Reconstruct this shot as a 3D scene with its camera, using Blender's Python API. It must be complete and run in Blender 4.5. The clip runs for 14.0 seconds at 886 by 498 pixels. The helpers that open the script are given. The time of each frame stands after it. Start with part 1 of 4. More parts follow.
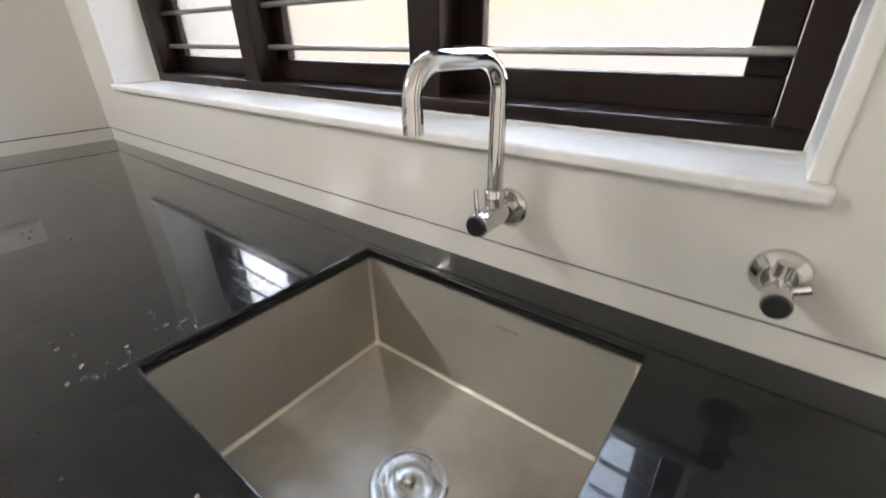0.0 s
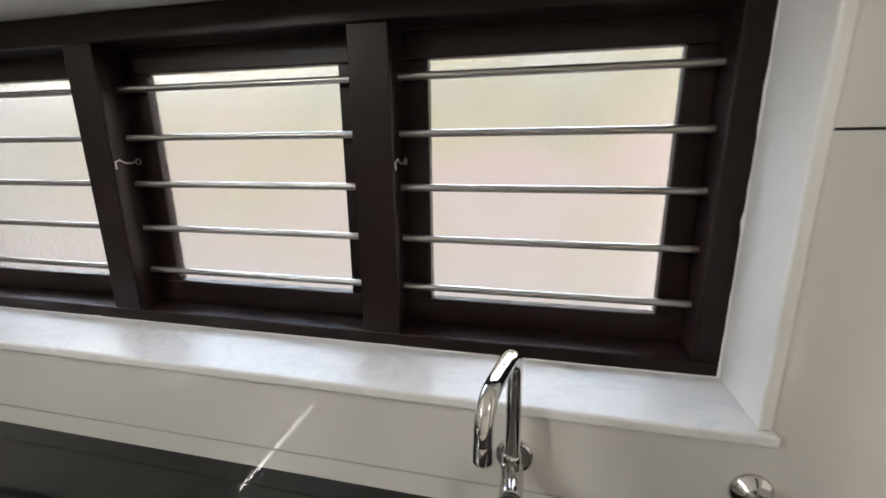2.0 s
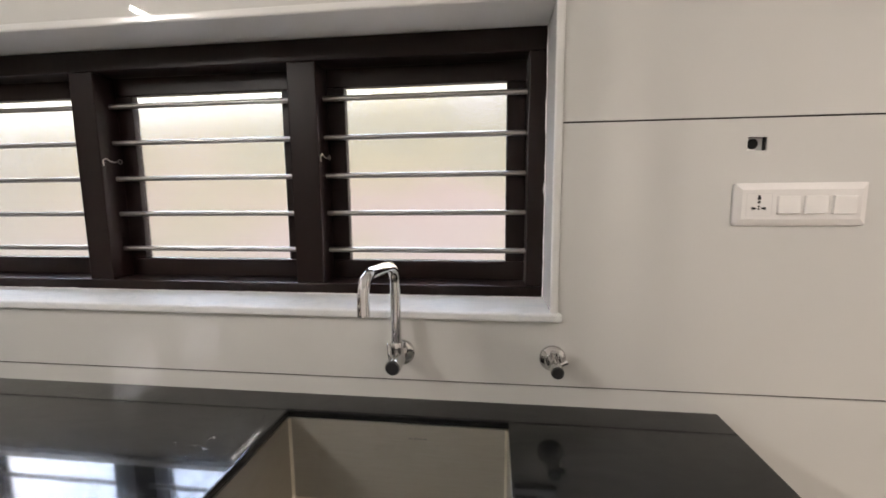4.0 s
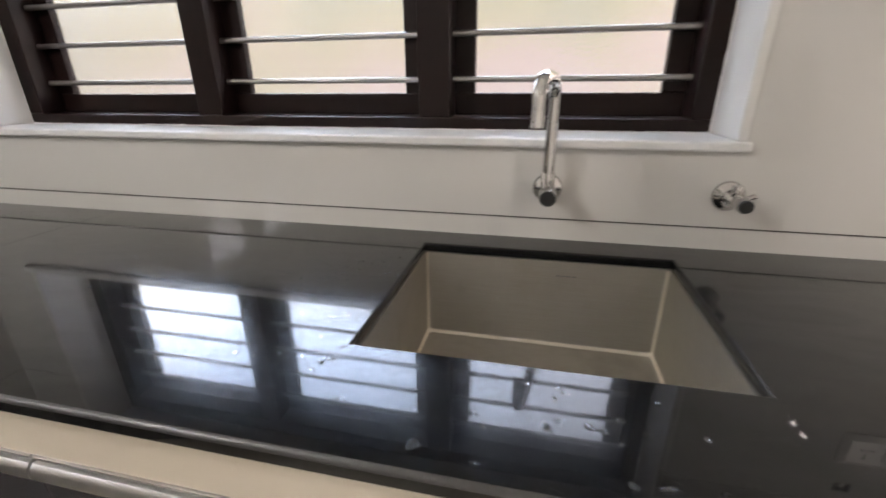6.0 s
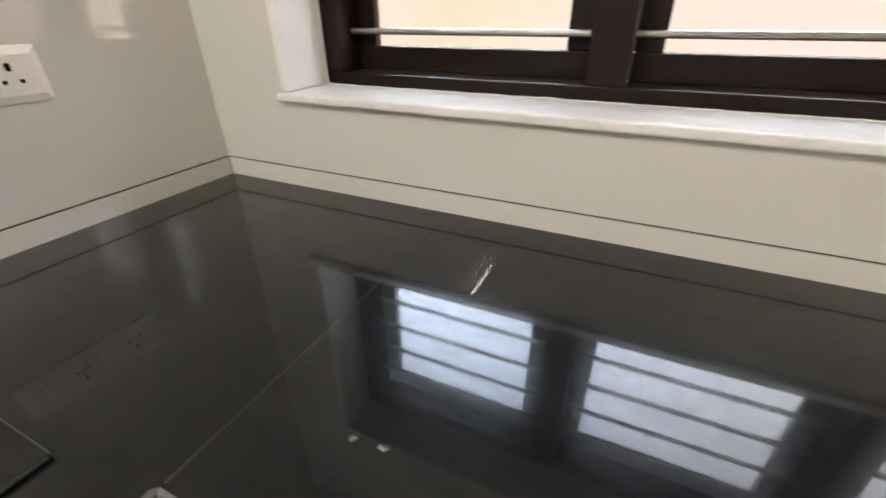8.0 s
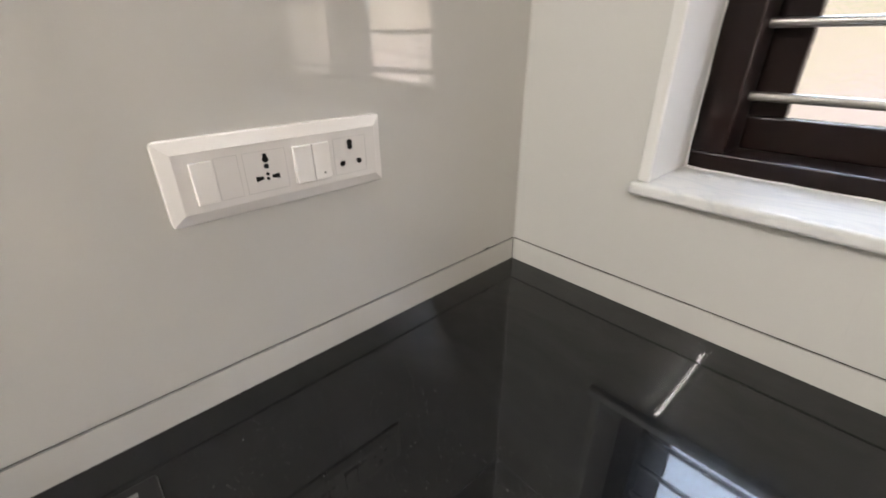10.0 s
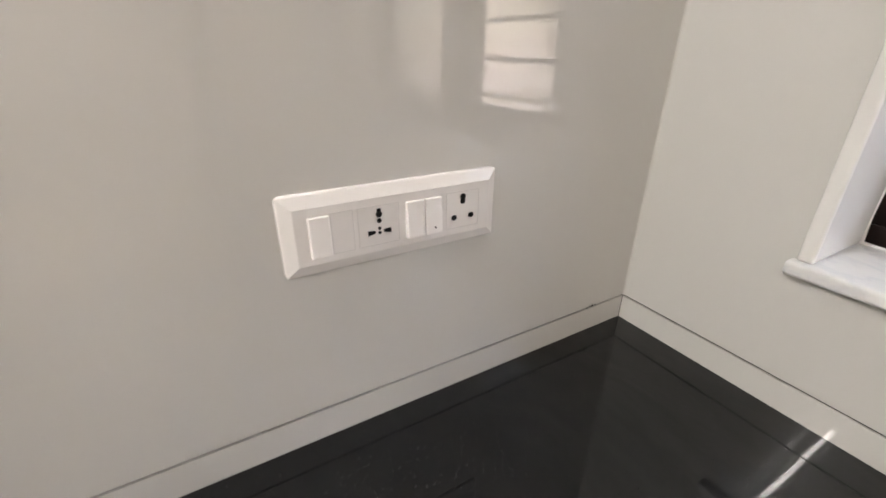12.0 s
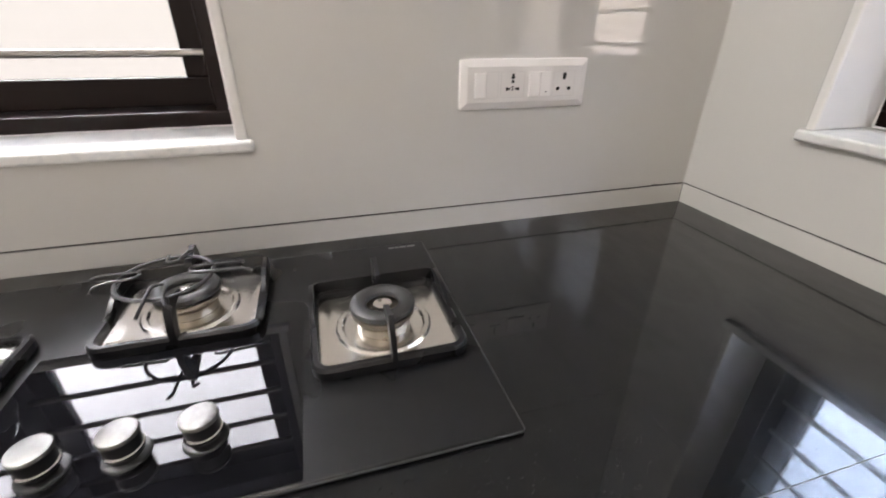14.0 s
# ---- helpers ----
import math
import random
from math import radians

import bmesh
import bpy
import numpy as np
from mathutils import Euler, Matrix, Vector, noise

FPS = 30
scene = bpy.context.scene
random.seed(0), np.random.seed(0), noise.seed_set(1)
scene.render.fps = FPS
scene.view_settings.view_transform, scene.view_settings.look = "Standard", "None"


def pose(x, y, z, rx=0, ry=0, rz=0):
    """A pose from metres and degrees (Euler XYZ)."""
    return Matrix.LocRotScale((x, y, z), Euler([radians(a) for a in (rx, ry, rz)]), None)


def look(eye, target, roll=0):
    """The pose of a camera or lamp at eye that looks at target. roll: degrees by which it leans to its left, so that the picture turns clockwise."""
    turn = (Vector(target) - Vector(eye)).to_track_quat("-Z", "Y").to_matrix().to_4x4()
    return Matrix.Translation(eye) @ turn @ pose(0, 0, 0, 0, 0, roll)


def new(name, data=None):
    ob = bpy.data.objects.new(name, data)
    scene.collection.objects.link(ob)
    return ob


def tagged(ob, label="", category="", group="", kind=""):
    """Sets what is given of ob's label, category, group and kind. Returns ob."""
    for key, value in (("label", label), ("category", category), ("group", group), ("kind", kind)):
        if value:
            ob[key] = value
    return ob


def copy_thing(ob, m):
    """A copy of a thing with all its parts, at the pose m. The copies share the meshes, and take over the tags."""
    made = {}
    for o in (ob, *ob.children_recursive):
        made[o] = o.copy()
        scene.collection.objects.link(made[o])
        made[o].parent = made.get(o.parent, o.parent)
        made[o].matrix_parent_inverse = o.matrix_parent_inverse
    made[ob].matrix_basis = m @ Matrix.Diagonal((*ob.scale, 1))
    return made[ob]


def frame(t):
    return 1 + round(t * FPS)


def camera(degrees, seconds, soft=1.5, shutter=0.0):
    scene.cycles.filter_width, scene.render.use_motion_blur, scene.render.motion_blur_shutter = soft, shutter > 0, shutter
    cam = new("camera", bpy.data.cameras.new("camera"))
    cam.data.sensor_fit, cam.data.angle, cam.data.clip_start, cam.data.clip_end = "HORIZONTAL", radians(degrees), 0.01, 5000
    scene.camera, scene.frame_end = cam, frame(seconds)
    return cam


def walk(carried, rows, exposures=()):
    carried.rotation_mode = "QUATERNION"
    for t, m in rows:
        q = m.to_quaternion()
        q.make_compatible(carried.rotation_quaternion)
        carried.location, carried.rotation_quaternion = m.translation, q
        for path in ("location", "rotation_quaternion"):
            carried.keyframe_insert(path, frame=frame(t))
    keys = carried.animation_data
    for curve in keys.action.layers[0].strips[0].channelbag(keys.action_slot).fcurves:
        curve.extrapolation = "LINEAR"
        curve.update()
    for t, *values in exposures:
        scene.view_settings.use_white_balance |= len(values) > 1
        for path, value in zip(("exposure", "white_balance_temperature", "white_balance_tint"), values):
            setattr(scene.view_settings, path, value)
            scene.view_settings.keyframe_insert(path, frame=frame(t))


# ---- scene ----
cam = camera(92.8, 14.0, 1.65, 0.35)
PATH = [
    (0, (2.115, -0.563, 1.221), (1.024, 0.849, 0.318), -0.7),
    (0.5, (2.022, -0.503, 1.33), (1.019, 0.974, 0.429), -0.8),
    (1, (1.91, -0.409, 1.413), (1.063, 1.209, 0.598), -1.0),
    (1.5, (1.858, -0.458, 1.459), (1.215, 1.314, 0.791), -1.0),
    (2, (1.837, -0.614, 1.485), (1.402, 1.277, 1.0), -0.6),
    (4.3, (2.041, -0.991, 1.317), (1.8, 0.979, 1.063), -0.5),
    (4.5, (2.027, -1.027, 1.297), (1.77, 0.933, 0.993), -0.5),
    (5, (1.998, -1.105, 1.247), (1.706, 0.826, 0.815), -0.3),
    (5.5, (1.922, -1.058, 1.22), (1.59, 0.827, 0.642), -0.3),
    (6, (1.789, -0.924, 1.186), (1.384, 0.894, 0.459), -0.4),
    (6.5, (1.563, -0.853, 1.203), (1.109, 0.881, 0.314), -0.4),
    (7, (1.374, -0.814, 1.218), (0.836, 0.872, 0.286), -0.3),
    (7.5, (1.147, -0.755, 1.23), (0.532, 0.882, 0.259), -0.4),
    (8, (0.975, -0.751, 1.232), (0.233, 0.83, 0.257), -0.4),
    (8.5, (0.792, -0.711, 1.235), (-0.117, 0.8, 0.29), -0.3),
    (9, (0.615, -0.688, 1.256), (-0.41, 0.74, 0.302), -0.1),
    (9.2, (0.592, -0.687, 1.258), (-0.508, 0.694, 0.318), -0.2),
    (11.3, (0.355, -0.593, 1.312), (-1.13, 0.423, 0.438), 0.4),
    (11.5, (0.365, -0.598, 1.312), (-1.144, 0.381, 0.437), 0.5),
    (12, (0.419, -0.64, 1.32), (-1.143, 0.277, 0.471), 0.5),
    (12.5, (0.509, -0.694, 1.317), (-1.087, 0.151, 0.458), 0.5),
    (13, (0.629, -0.755, 1.303), (-1.007, 0.006, 0.441), 0.3),
    (13.5, (0.743, -0.807, 1.273), (-0.928, -0.145, 0.395), 0.3),
    (14, (0.792, -0.846, 1.235), (-0.914, -0.347, 0.318), 0.3),
]
EXPOSURES = [(0.0, 0.1, 6650, 12), (0.5, -0.07, 7050, 12), (1.0, -0.41, 7800, 15), (1.5, -0.51, 7050, 13), (2.2, -0.51, 6700, 11), (4.3, -0.45, 6900, 15), (5.0, -0.5, 6800, 15), (5.6, -0.5, 6700, 15), (6.0, -0.38, 6800, 15), (6.5, -0.15, 7000, 13), (7.5, -0.08, 7200, 12), (8.0, -0.06, 7350, 13), (9.0, -0.05, 6910, 12), (11.5, -0.01, 6910, 15), (12.5, 0.02, 6760, 14), (13.0, 0.01, 6660, 13), (14.0, -0.05, 6710, 15)]
walk(cam, [(t, look(eye, target, roll)) for t, eye, target, roll in PATH], EXPOSURES)

# ---- world and large lights ----
world = bpy.data.worlds.new("sky_world")
scene.world = world
world.use_nodes = True
wn = world.node_tree
sky = wn.nodes.new("ShaderNodeTexSky")
sky.sky_type = "NISHITA"
sky.sun_disc = False
sky.sun_elevation = radians(50)
sky.sun_rotation = radians(200)
wn.links.new(sky.outputs[0], wn.nodes["Background"].inputs[0])
wn.nodes["Background"].inputs[1].default_value = 0.08

SKY_GLOW = 26.0      # bright sky high outside the windows
YARD_GLOW = 0.98     # emission that stands for sunlight on the yard, seen level through the panes
TUBE_GLOW = 540.0
SPOT_GLOW = 60.0      # visible lens of a downlight
SPOT_POWER = 14.0     # watts of each downlight


# ---- materials ----
def material(name):
    m = bpy.data.materials.new(name)
    m.use_nodes = True
    nt = m.node_tree
    return m, nt, nt.nodes["Principled BSDF"]


def world_coords(nt, scale=(1, 1, 1)):
    ge = nt.nodes.new("ShaderNodeNewGeometry")
    mp = nt.nodes.new("ShaderNodeMapping")
    mp.inputs["Scale"].default_value = scale
    nt.links.new(ge.outputs["Position"], mp.inputs[0])
    return mp.outputs[0]


def noise_tex(nt, vec, scale, detail=3.0, rough=0.5, distort=0.0):
    n = nt.nodes.new("ShaderNodeTexNoise")
    n.inputs["Scale"].default_value = scale
    n.inputs["Detail"].default_value = detail
    n.inputs["Roughness"].default_value = rough
    n.inputs["Distortion"].default_value = distort
    nt.links.new(vec, n.inputs["Vector"])
    return n.outputs[0]


def ramp(nt, fac, stops):
    r = nt.nodes.new("ShaderNodeValToRGB")
    el = r.color_ramp.elements
    while len(el) < len(stops):
        el.new(0.5)
    for e, (p, c) in zip(el, stops):
        e.position = p
        e.color = (*c, 1) if len(c) == 3 else c
    nt.links.new(fac, r.inputs[0])
    return r.outputs[0]


def span(nt, fac, lo, hi, a=0.0, b=1.0):
    r = nt.nodes.new("ShaderNodeMapRange")
    for k, v in zip(("From Min", "From Max", "To Min", "To Max"), (lo, hi, a, b)):
        r.inputs[k].default_value = v
    nt.links.new(fac, r.inputs["Value"])
    return r.outputs[0]


def mixed(nt, fac, a, b, mode="MIX"):
    m = nt.nodes.new("ShaderNodeMix")
    m.data_type = "RGBA"
    m.blend_type = mode
    for sock, v in ((m.inputs[0], fac), (m.inputs[6], a), (m.inputs[7], b)):
        if hasattr(v, "is_output"):
            nt.links.new(v, sock)
        elif isinstance(v, (int, float)):
            sock.default_value = v
        else:
            sock.default_value = (*v, 1)
    return m.outputs[2]


def bump(nt, bsdf, height, strength, distance=0.002):
    b = nt.nodes.new("ShaderNodeBump")
    b.inputs["Strength"].default_value = strength
    b.inputs["Distance"].default_value = distance
    nt.links.new(height, b.inputs["Height"])
    nt.links.new(b.outputs[0], bsdf.inputs["Normal"])
    return b


def simple(name, color, rough, metal=0.0, spread=0.12, scale=30.0, bumpy=0.0, ior=1.5):
    m, nt, b = material(name)
    v = world_coords(nt)
    n = noise_tex(nt, v, scale, 4)
    n2 = noise_tex(nt, v, scale * 0.12, 2)
    lo = tuple(c * (1 - spread) for c in color)
    hi = tuple(min(1, c * (1 + spread)) for c in color)
    c1 = mixed(nt, n, lo, hi)
    nt.links.new(mixed(nt, span(nt, n2, 0.3, 0.7, 0, 0.35), c1, lo), b.inputs["Base Color"])
    nt.links.new(span(nt, n2, 0.3, 0.7, rough * 0.8, min(1, rough * 1.25)), b.inputs["Roughness"])
    b.inputs["Metallic"].default_value = metal
    b.inputs["IOR"].default_value = ior
    if bumpy:
        bump(nt, b, n, bumpy, 0.001)
    return m


def make_tile():
    m, nt, b = material("glossy_wall_tile")
    v = world_coords(nt)
    big = noise_tex(nt, v, 1.3, 2)
    fine = noise_tex(nt, v, 420, 2)
    c = mixed(nt, span(nt, big, 0.3, 0.7), (0.596, 0.586, 0.556), (0.632, 0.622, 0.592))
    nt.links.new(mixed(nt, span(nt, fine, 0.62, 0.8, 0, 0.12), c, (0.5, 0.48, 0.44)), b.inputs["Base Color"])
    smear = noise_tex(nt, world_coords(nt, (3, 3, 0.7)), 4, 4)
    nt.links.new(span(nt, smear, 0.3, 0.75, 0.004, 0.012), b.inputs["Roughness"])
    b.inputs["IOR"].default_value = 1.55
    bump(nt, b, noise_tex(nt, v, 5, 1), 0.006, 0.004)
    return m


def make_granite():
    m, nt, b = material("polished_black_granite")
    v = world_coords(nt)
    vo = nt.nodes.new("ShaderNodeTexVoronoi")
    vo.inputs["Scale"].default_value = 260
    nt.links.new(v, vo.inputs["Vector"])
    spec = span(nt, vo.outputs["Distance"], 0.0, 0.24, 1, 0)
    gate = span(nt, noise_tex(nt, v, 190, 3), 0.54, 0.66)
    mul = nt.nodes.new("ShaderNodeMath")
    mul.operation = "MULTIPLY"
    nt.links.new(spec, mul.inputs[0])
    nt.links.new(gate, mul.inputs[1])
    base = mixed(nt, noise_tex(nt, v, 60, 4), (0.0034, 0.0035, 0.0038), (0.0072, 0.0073, 0.0077))
    base = mixed(nt, mul.outputs[0], base, (0.060, 0.059, 0.056))
    grit = nt.nodes.new("ShaderNodeTexVoronoi")
    grit.inputs["Scale"].default_value = 150
    nt.links.new(v, grit.inputs["Vector"])
    flake = nt.nodes.new("ShaderNodeMath")
    flake.operation = "MULTIPLY"
    nt.links.new(span(nt, grit.outputs["Distance"], 0.05, 0.14, 1, 0), flake.inputs[0])
    nt.links.new(span(nt, noise_tex(nt, v, 70, 0), 0.60, 0.66), flake.inputs[1])
    nt.links.new(mixed(nt, flake.outputs[0], base, (0.048, 0.047, 0.044)), b.inputs["Base Color"])
    film = noise_tex(nt, v, 2.2, 2, 0.5, 0.5)
    nt.links.new(span(nt, film, 0.3, 0.7, 0.012, 0.035), b.inputs["Coat Roughness"])
    b.inputs["Coat Weight"].default_value = 1.0
    b.inputs["Coat IOR"].default_value = 1.28
    # fine polishing scratches scatter some light wide of the mirror direction
    nt.links.new(span(nt, film, 0.3, 0.7, 0.16, 0.20), b.inputs["Roughness"])
    b.inputs["IOR"].default_value = 1.23
    swirl = noise_tex(nt, world_coords(nt, (1.0, 2.4, 1.0)), 5.5, 5, 0.62, 1.6)
    nt.links.new(span(nt, swirl, 0.36, 0.66, 0.40, 0.66), b.inputs["Specular IOR Level"])
    return m


def make_wood():
    m, nt, b = material("dark_brown_painted_wood")
    v = world_coords(nt, (1.0, 1.0, 0.25))
    g = noise_tex(nt, v, 60, 5, 0.6, 0.6)
    nt.links.new(mixed(nt, g, (0.0066, 0.0028, 0.0025), (0.0128, 0.0060, 0.0052)), b.inputs["Base Color"])
    nt.links.new(span(nt, noise_tex(nt, v, 5, 3), 0.3, 0.7, 0.30, 0.44), b.inputs["Roughness"])
    b.inputs["Specular IOR Level"].default_value = 0.17
    bump(nt, b, g, 0.18, 0.0008)
    return m


def make_marble():
    m, nt, b = material("white_marble")
    v = world_coords(nt, (1, 2.4, 2.4))
    n = noise_tex(nt, v, 4.5, 6, 0.6, 1.4)
    vein = ramp(nt, n, [(0.0, (0.78, 0.77, 0.75)), (0.47, (0.76, 0.76, 0.745)), (0.52, (0.68, 0.69, 0.69)), (0.57, (0.76, 0.76, 0.745)), (1.0, (0.80, 0.79, 0.77))])
    cloud = noise_tex(nt, v, 1.6, 3)
    stone = mixed(nt, span(nt, cloud, 0.4, 0.75, 0, 0.5), vein, (0.66, 0.67, 0.67))
    spots = noise_tex(nt, world_coords(nt), 14, 4, 0.6, 0.6)
    nt.links.new(mixed(nt, span(nt, spots, 0.62, 0.78, 0, 0.4), stone, (0.52, 0.47, 0.40)), b.inputs["Base Color"])
    b.inputs["Roughness"].default_value = 0.30
    bump(nt, b, noise_tex(nt, v, 30, 4), 0.08, 0.002)
    return m


def make_steel():
    m, nt, b = material("brushed_steel")
    v = world_coords(nt, (6, 6, 500))
    h = noise_tex(nt, v, 3.0, 3)
    v2 = world_coords(nt, (500, 8, 6))
    h2 = noise_tex(nt, v2, 3.0, 3)
    stain = noise_tex(nt, world_coords(nt), 11, 4, 0.6, 0.5)
    c = mixed(nt, h, (0.37, 0.35, 0.31), (0.50, 0.475, 0.425))
    c = mixed(nt, span(nt, stain, 0.55, 0.8, 0, 0.35), c, (0.32, 0.29, 0.23))
    nt.links.new(c, b.inputs["Base Color"])
    b.inputs["Metallic"].default_value = 1
    nt.links.new(span(nt, h2, 0.2, 0.8, 0.44, 0.52), b.inputs["Roughness"])
    ge = nt.nodes.new("ShaderNodeNewGeometry")
    cr = nt.nodes.new("ShaderNodeVectorMath")
    cr.operation = "CROSS_PRODUCT"
    cr.inputs[1].default_value = (0, 0.05, 1)
    nt.links.new(ge.outputs["Normal"], cr.inputs[0])
    nt.links.new(cr.outputs[0], b.inputs["Tangent"])
    b.inputs["Anisotropic"].default_value = 0.72
    b.inputs["Anisotropic Rotation"].default_value = 0.25
    bump(nt, b, h2, 0.05, 0.0006)
    return m


def make_pane():
    m, nt, b = material("pebbled_frosted_glass")
    v = world_coords(nt)
    vo = nt.nodes.new("ShaderNodeTexVoronoi")
    vo.feature = "SMOOTH_F1"
    vo.inputs["Scale"].default_value = 190
    nt.links.new(v, vo.inputs["Vector"])
    warp = noise_tex(nt, v, 130, 3, 0.5, 1.0)
    b.inputs["Base Color"].default_value = (0.97, 0.98, 0.97, 1)
    b.inputs["Transmission Weight"].default_value = 1.0
    b.inputs["Roughness"].default_value = 0.22
    b.inputs["IOR"].default_value = 1.45
    bump(nt, b, mixed(nt, 0.5, vo.outputs["Distance"], warp), 0.34, 0.003)
    return m


def make_backdrop(name, stops, gain, east_boost=1.0, haze_near=(0.56, 0.72, 1.0)):
    """A glowing panel for the distance: sunlit yard colours below, bright hazy sky above, an added bright strip in the
    east.
    """
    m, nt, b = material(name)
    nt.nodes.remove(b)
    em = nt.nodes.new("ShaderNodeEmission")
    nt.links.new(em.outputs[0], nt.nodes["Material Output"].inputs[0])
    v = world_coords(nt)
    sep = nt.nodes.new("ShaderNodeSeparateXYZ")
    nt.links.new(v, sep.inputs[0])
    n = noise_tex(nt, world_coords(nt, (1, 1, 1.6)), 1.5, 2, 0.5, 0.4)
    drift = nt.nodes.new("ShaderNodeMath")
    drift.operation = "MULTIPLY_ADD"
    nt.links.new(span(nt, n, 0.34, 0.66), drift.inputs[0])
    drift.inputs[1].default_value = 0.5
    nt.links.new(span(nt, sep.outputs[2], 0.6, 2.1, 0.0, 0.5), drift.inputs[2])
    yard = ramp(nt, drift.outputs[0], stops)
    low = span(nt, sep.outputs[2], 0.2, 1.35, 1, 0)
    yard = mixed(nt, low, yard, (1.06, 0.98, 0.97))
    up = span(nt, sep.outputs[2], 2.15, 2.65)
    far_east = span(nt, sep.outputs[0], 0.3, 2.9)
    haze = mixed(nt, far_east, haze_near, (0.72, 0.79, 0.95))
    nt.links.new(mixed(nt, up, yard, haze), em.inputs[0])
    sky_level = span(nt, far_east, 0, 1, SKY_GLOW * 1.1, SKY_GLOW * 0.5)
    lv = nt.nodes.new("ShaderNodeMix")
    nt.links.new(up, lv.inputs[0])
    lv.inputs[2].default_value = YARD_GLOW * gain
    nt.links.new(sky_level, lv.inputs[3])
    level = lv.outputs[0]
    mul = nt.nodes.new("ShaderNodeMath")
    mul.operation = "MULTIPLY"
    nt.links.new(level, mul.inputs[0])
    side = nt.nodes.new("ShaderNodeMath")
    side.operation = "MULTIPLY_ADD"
    # wall: added bright strip, no real wall; strengthens the window's reflection in the tiles
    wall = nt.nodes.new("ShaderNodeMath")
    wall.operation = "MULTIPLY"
    nt.links.new(span(nt, sep.outputs[0], 2.75, 3.2, 0.0, east_boost - 1), wall.inputs[0])
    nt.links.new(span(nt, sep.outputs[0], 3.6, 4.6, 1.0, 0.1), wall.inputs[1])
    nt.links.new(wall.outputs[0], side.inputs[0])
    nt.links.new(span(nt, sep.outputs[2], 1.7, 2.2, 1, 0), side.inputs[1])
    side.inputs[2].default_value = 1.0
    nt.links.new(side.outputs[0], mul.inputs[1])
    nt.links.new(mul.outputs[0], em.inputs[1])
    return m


def glow(name, color, strength):
    m, nt, b = material(name)
    b.inputs["Base Color"].default_value = (*color, 1)
    b.inputs["Emission Color"].default_value = (*color, 1)
    b.inputs["Emission Strength"].default_value = strength
    return m


TILE = make_tile()
GRANITE = make_granite()
WOOD = make_wood()
MARBLE = make_marble()
STEEL = make_steel()
PANE = make_pane()
WELD = simple("ground_weld_seam", (0.66, 0.62, 0.54), 0.36, 1.0, 0.08, 120)
CHROME = simple("chrome", (0.62, 0.61, 0.60), 0.05, 1.0, 0.03, 40)
HONED = simple("honed_granite_edge", (0.035, 0.034, 0.034), 0.34, 0, 0.25, 160, 0.1, 1.6)
BAR_STEEL = simple("satin_steel_bar", (0.34, 0.32, 0.30), 0.40, 1.0, 0.12, 60)
SPUN = simple("spun_satin_metal", (0.17, 0.168, 0.162), 0.42, 1.0, 0.3, 160, 0.3)
DRAIN = simple("satin_drain_steel", (0.50, 0.475, 0.43), 0.26, 1.0, 0.12, 90, 0.1)
PAN_STEEL = simple("pressed_steel", (0.90, 0.87, 0.83), 0.2, 1.0, 0.08, 60)
PLASTIC = simple("white_plastic", (0.80, 0.775, 0.75), 0.22, 0, 0.02, 20)
ROCKER = simple("white_rocker_plastic", (0.86, 0.835, 0.81), 0.18, 0, 0.02, 20)
BLACK = simple("black_plastic", (0.012, 0.012, 0.013), 0.35, 0, 0.2, 60)
SLOT = simple("dark_slot", (0.004, 0.004, 0.004), 0.8, 0, 0.1, 60)
IRON = simple("black_enamelled_iron", (0.009, 0.009, 0.010), 0.30, 0, 0.3, 120, 0.12, 1.33)
WIRE = simple("grey_wire", (0.045, 0.045, 0.048), 0.35, 0.4, 0.2, 90)
CAP = simple("burner_cap_enamel", (0.020, 0.020, 0.021), 0.45, 0, 0.3, 150, 0.2)
BRASS = simple("burner_alloy", (0.38, 0.345, 0.29), 0.33, 1.0, 0.15, 90)
HOB_MATT = simple("matt_black_glass", (0.007, 0.007, 0.0075), 0.30, 0, 0.25, 90, 0, 1.36)
HOB_GLOSS = simple("gloss_black_glass", (0.005, 0.005, 0.006), 0.02, 0, 0.2, 40, 0, 1.37)
CREAM = simple("cream_laminate", (0.66, 0.595, 0.49), 0.16, 0, 0.03, 12)
GREY = simple("charcoal_laminate", (0.045, 0.043, 0.046), 0.16, 0, 0.15, 40)
ALU = simple("polished_aluminium", (0.78, 0.77, 0.76), 0.32, 1.0, 0.06, 70)
PLASTER = simple("white_wall_paint", (0.88, 0.87, 0.85), 0.5, 0, 0.04, 18, 0.1)
REVEAL = simple("white_gloss_reveal", (0.77, 0.76, 0.735), 0.16, 0, 0.04, 14, 0.06)
GROUT = simple("dark_grout", (0.016, 0.014, 0.012), 0.85, 0, 0.3, 200)
FLOOR = simple("beige_floor_tile", (0.58, 0.54, 0.47), 0.15, 0, 0.06, 6)
FILLER = simple("pale_joint_filler", (0.10, 0.092, 0.08), 0.7, 0, 0.25, 120)
CAULK = simple("white_caulk", (0.86, 0.85, 0.83), 0.4, 0, 0.04, 60, 0.1)
# pale grey that paints the light line on the hob's chamfer
EDGE_LIGHT = simple("pale_edge_light", (0.06, 0.062, 0.062), 0.35, 0, 0.15, 90)
SCRAP = simple("pale_scrap", (0.11, 0.14, 0.14), 0.6, 0, 0.15, 90)
BAR_GREY = simple("grey_print", (0.24, 0.24, 0.24), 0.35, 0.5, 0.05, 90)
HAIRLINE = simple("module_hairline", (0.58, 0.56, 0.54), 0.5, 0, 0.03, 20)
